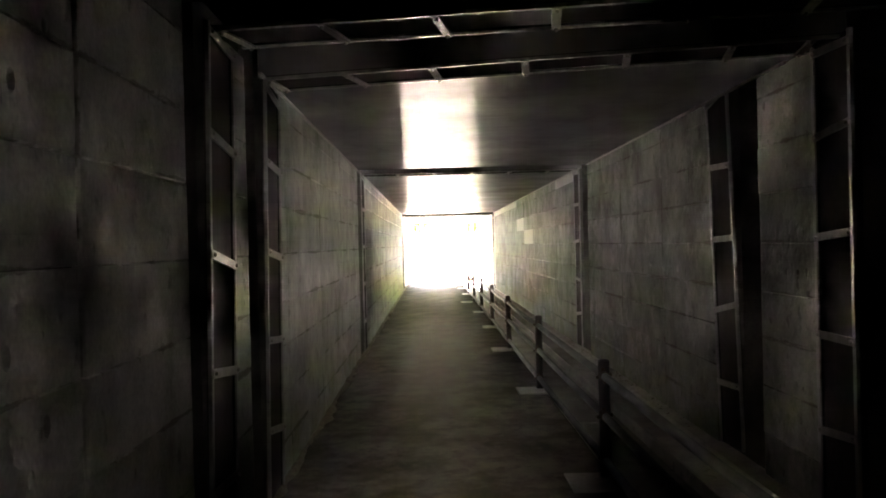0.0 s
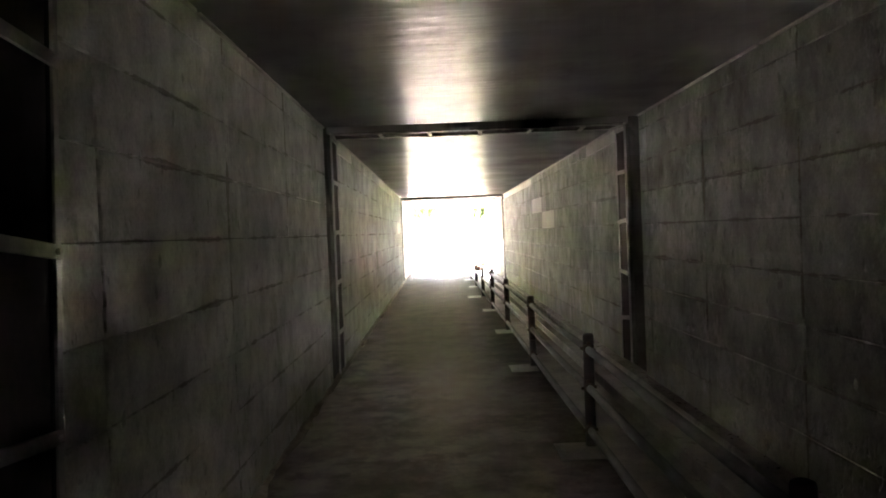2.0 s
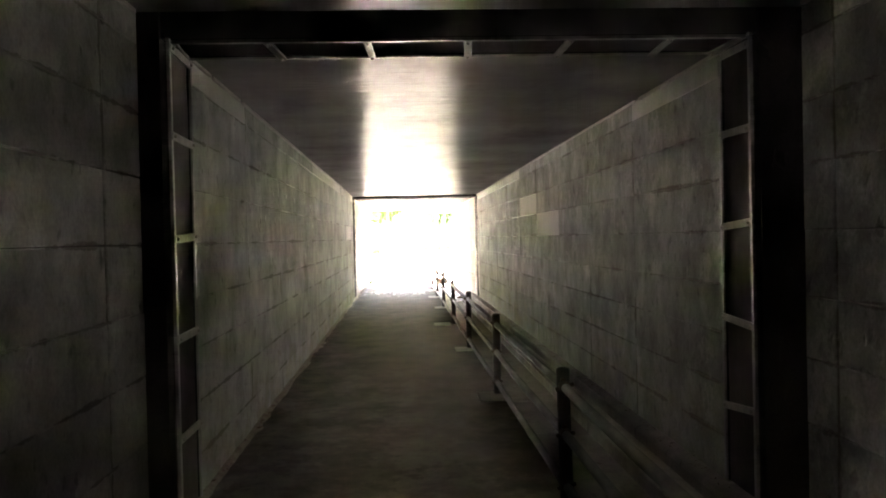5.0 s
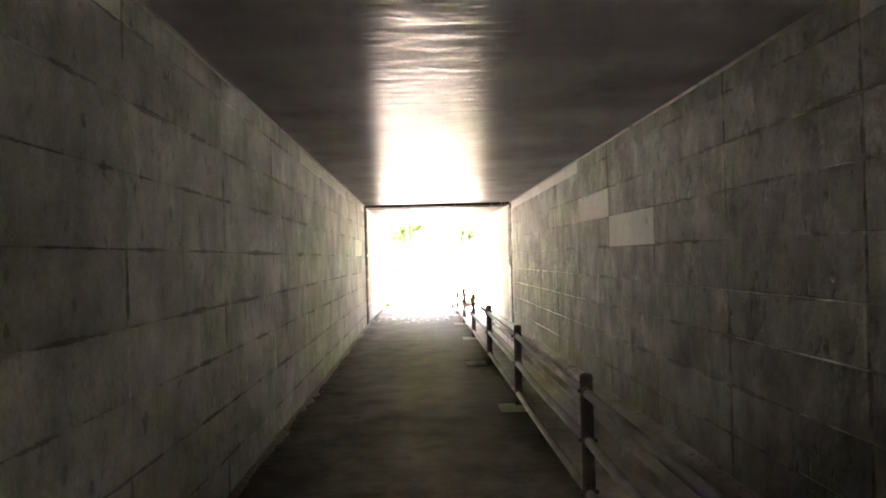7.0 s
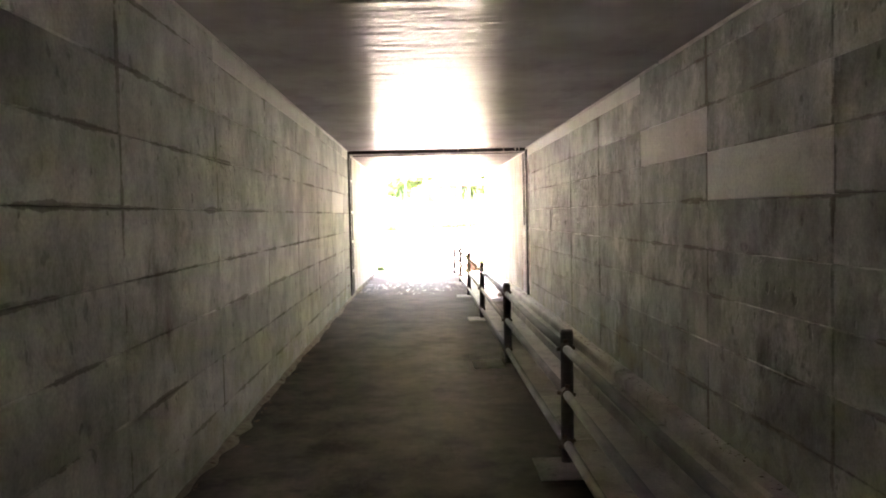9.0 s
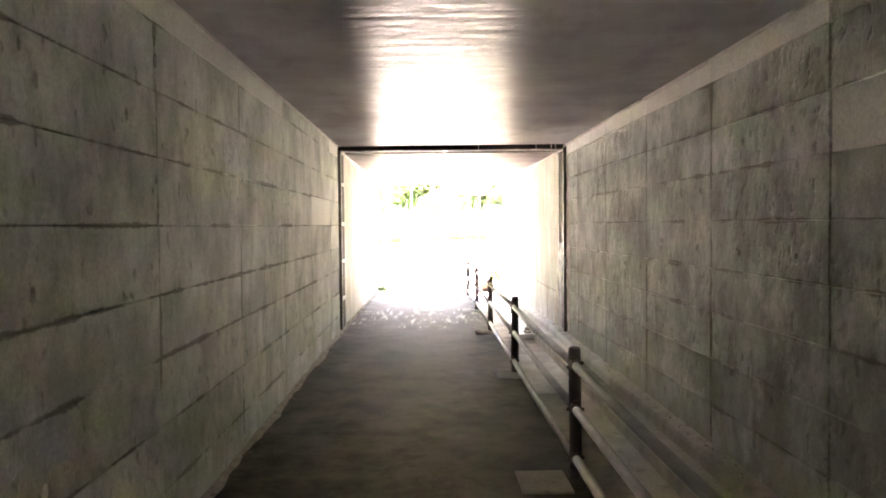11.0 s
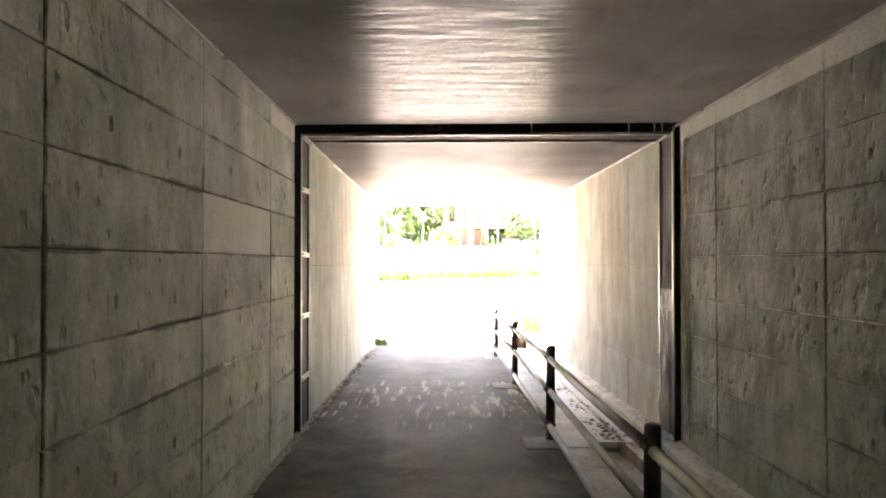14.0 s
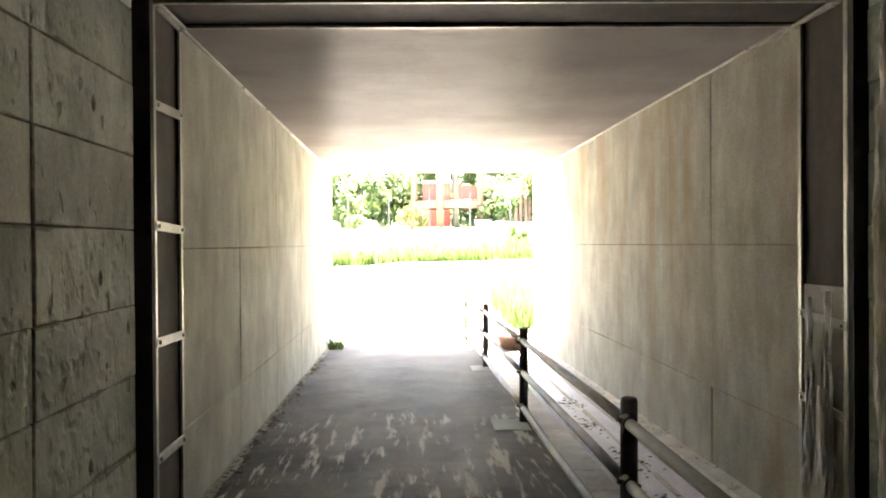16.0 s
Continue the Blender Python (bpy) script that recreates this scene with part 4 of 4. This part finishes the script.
# box standing at the end of the channel
crate = base("planter_box", "reddish terracotta box at the end of the drain", "box", pose(2.54, 32.4, floor_z(32.4) + SIDE, 0, 0, 8))
part("box_side", boxed(-0.16, -0.12, 0.0, -0.135, 0.12, 0.24, 0.004), M_BOX, crate)
part("box_side", boxed(0.135, -0.12, 0.0, 0.16, 0.12, 0.24, 0.004), M_BOX, crate)
part("box_back", boxed(-0.135, 0.095, 0.0, 0.135, 0.12, 0.24, 0.004), M_BOX, crate)
part("box_top", boxed(-0.18, -0.16, 0.24, 0.18, 0.14, 0.275, 0.006), M_BOX, crate)

# ---- form panels of the walls ----
def panel_mesh(du, dv, holes, inset, name, material, side_gap=0.009):
    """A cast panel face with bevelled edges and tie holes. Local: x out of the wall, y along, z up."""
    o, t = inset, TH
    p = inset + side_gap
    b, c = o + 0.003, p + 0.006
    us = [c, du - c]
    vs = [b, dv - b]
    hs = []
    for u, v in holes:
        r = 0.045
        if u - r > c + 0.02 and u + r < du - c - 0.02 and v - r > b + 0.005 and v + r < dv - b - 0.005:
            us += [u - r, u + r]
            hs.append((u, v))
    if hs:
        vs += [hs[0][1] - 0.045, hs[0][1] + 0.045]
    us, vs = sorted(us), sorted(vs)
    co, fa, idx = [], [], {}

    def vert(x, y, z):
        k = (round(x, 4), round(y, 4), round(z, 4))
        if k not in idx:
            idx[k] = len(co)
            co.append((x, y, z))
        return idx[k]

    for i in range(len(us) - 1):
        for j in range(len(vs) - 1):
            u0, u1, v0, v1 = us[i], us[i + 1], vs[j], vs[j + 1]
            hit = [h for h in hs if u0 < h[0] < u1 and v0 < h[1] < v1 and u1 - u0 < 0.1]
            c4 = [vert(0, u0, v0), vert(0, u1, v0), vert(0, u1, v1), vert(0, u0, v1)]
            if not hit:
                fa.append(tuple(c4))
                continue
            (hu, hv), = hit
            ring, deep = [], []
            for k in range(8):
                a = -2.356 + 0.785 * k
                ring.append(vert(0, hu + 0.02 * math.cos(a), hv + 0.032 * math.sin(a)))
                deep.append(vert(-0.026, hu + 0.011 * math.cos(a), hv + 0.016 * math.sin(a) - 0.003))
            for q in range(4):
                a, bb, cc = 2 * q, 2 * q + 1, (2 * q + 2) % 8
                fa.append((c4[q], ring[bb], ring[a]))
                fa.append((c4[q], c4[(q + 1) % 4], ring[bb]))
                fa.append((c4[(q + 1) % 4], ring[cc], ring[bb]))
            for k in range(8):
                fa.append((ring[k], ring[(k + 1) % 8], deep[(k + 1) % 8], deep[k]))
            fa.append(tuple(deep))
    # bevelled rim down to the joint
    r0 = [vert(0, c, b), vert(0, du - c, b), vert(0, du - c, dv - b), vert(0, c, dv - b)]
    r1 = [vert(-0.006, p, o), vert(-0.006, du - p, o), vert(-0.006, du - p, dv - o), vert(-0.006, p, dv - o)]
    r2 = [vert(-t - 0.01, p, o), vert(-t - 0.01, du - p, o), vert(-t - 0.01, du - p, dv - o), vert(-t - 0.01, p, dv - o)]
    for e, f in ((r0, r1), (r1, r2)):
        for k in range(4):
            fa.append((e[k], f[k], f[(k + 1) % 4], e[(k + 1) % 4]))
    me = bpy.data.meshes.new(name)
    me.from_pydata(co, [], fa)
    me.materials.append(material)
    me.validate()
    return me


CACHE = {}
PALE = {("left", 3, 21.9, 5), ("right", 3, 14.3, 5), ("right", 3, 15.8, 6), ("left", 3, 23.4, 8), ("right", 3, 18.9, 8), ("left", 3, 9.5, 8), ("right", 3, 9.5, 8), ("left", 3, 18.8, 8), ("left", 3, 17.2, 8), ("left", 3, 15.7, 8), ("right", 3, 17.3, 8), ("right", 3, 20.4, 8), ("right", 3, 21.9, 8), ("right", 3, 23.4, 8)}


def skin(side, wall, stretches, cols, rows, material, skip=(), gapw=(0.0002, 0.0008, 0.0022), holes=True, wob=0.0016):
    rnd = random.Random(side)
    for si, (a, b) in enumerate(stretches):
        if si in skip:
            continue
        ys = [a] + [c for c in cols.get(si, []) if a + 0.06 < c < b - 0.06] + [b]
        for y0, y1 in zip(ys, ys[1:]):
            if y1 < -3.2:
                continue
            for ri, (z0, z1) in enumerate(zip(rows, rows[1:])):
                var = rnd.randrange(3)
                du, dv = round(y1 - y0, 2), z1 - z0
                pale = any(side == s and si == q and ri == r and abs(y0 - yy) < 0.45 for s, q, yy, r in PALE) and holes
                mat = M_PATCH if pale else material
                key = (du, ri, var, mat.name, len(rows))
                if key not in CACHE:
                    j = 0.05 * (var - 1)
                    hz = {2: 0.07, 4: 0.11, 6: 0.14}.get(ri)
                    hl = [(0.47 + j, hz + j * 0.3), (1.2 - j, hz)] if holes and hz and du > 0.3 else []
                    if holes and ri in (3, 5) and var == 1:
                        hl = [(0.8, 0.2), (1.33, 0.2)]
                    CACHE[key] = panel_mesh(du, dv, hl, gapw[var], "concrete_panel", mat, (0.003, 0.005, 0.008)[var] if holes else 0.002)
                ob = new("concrete_panel", CACHE[key])
                dx = rnd.uniform(-wob, wob)
                if side == "left":
                    ob.matrix_basis = pose(dx, y0, z0, 0, rnd.uniform(-0.15, 0.15), rnd.uniform(-0.06, 0.06))
                else:
                    ob.matrix_basis = pose(W + dx, y1, z0, 0, rnd.uniform(-0.15, 0.15), 180 + rnd.uniform(-0.06, 0.06))
                ob.parent = wall


skin("left", wall_left, SKIN_L, COLS_L, ROWS_Z, M_WALL_LIT, (4,))
skin("right", wall_right, SKIN_R, COLS_R, ROWS_Z, M_WALL_DIM, (4,))
BIG = [-0.3, 0.45, 1.345, H]
skin("left", wall_left, SKIN_L, {4: [26.4, 27.9, 29.45, 31.0]}, BIG, M_PORTAL_L, (0, 1, 2, 3), (0.0006, 0.001, 0.0014), False, 0.0008)
skin("right", wall_right, SKIN_R, {4: [25.99]}, BIG, M_PORTAL, (0, 1, 2, 3), (0.0006, 0.001, 0.0014), False, 0.0008)
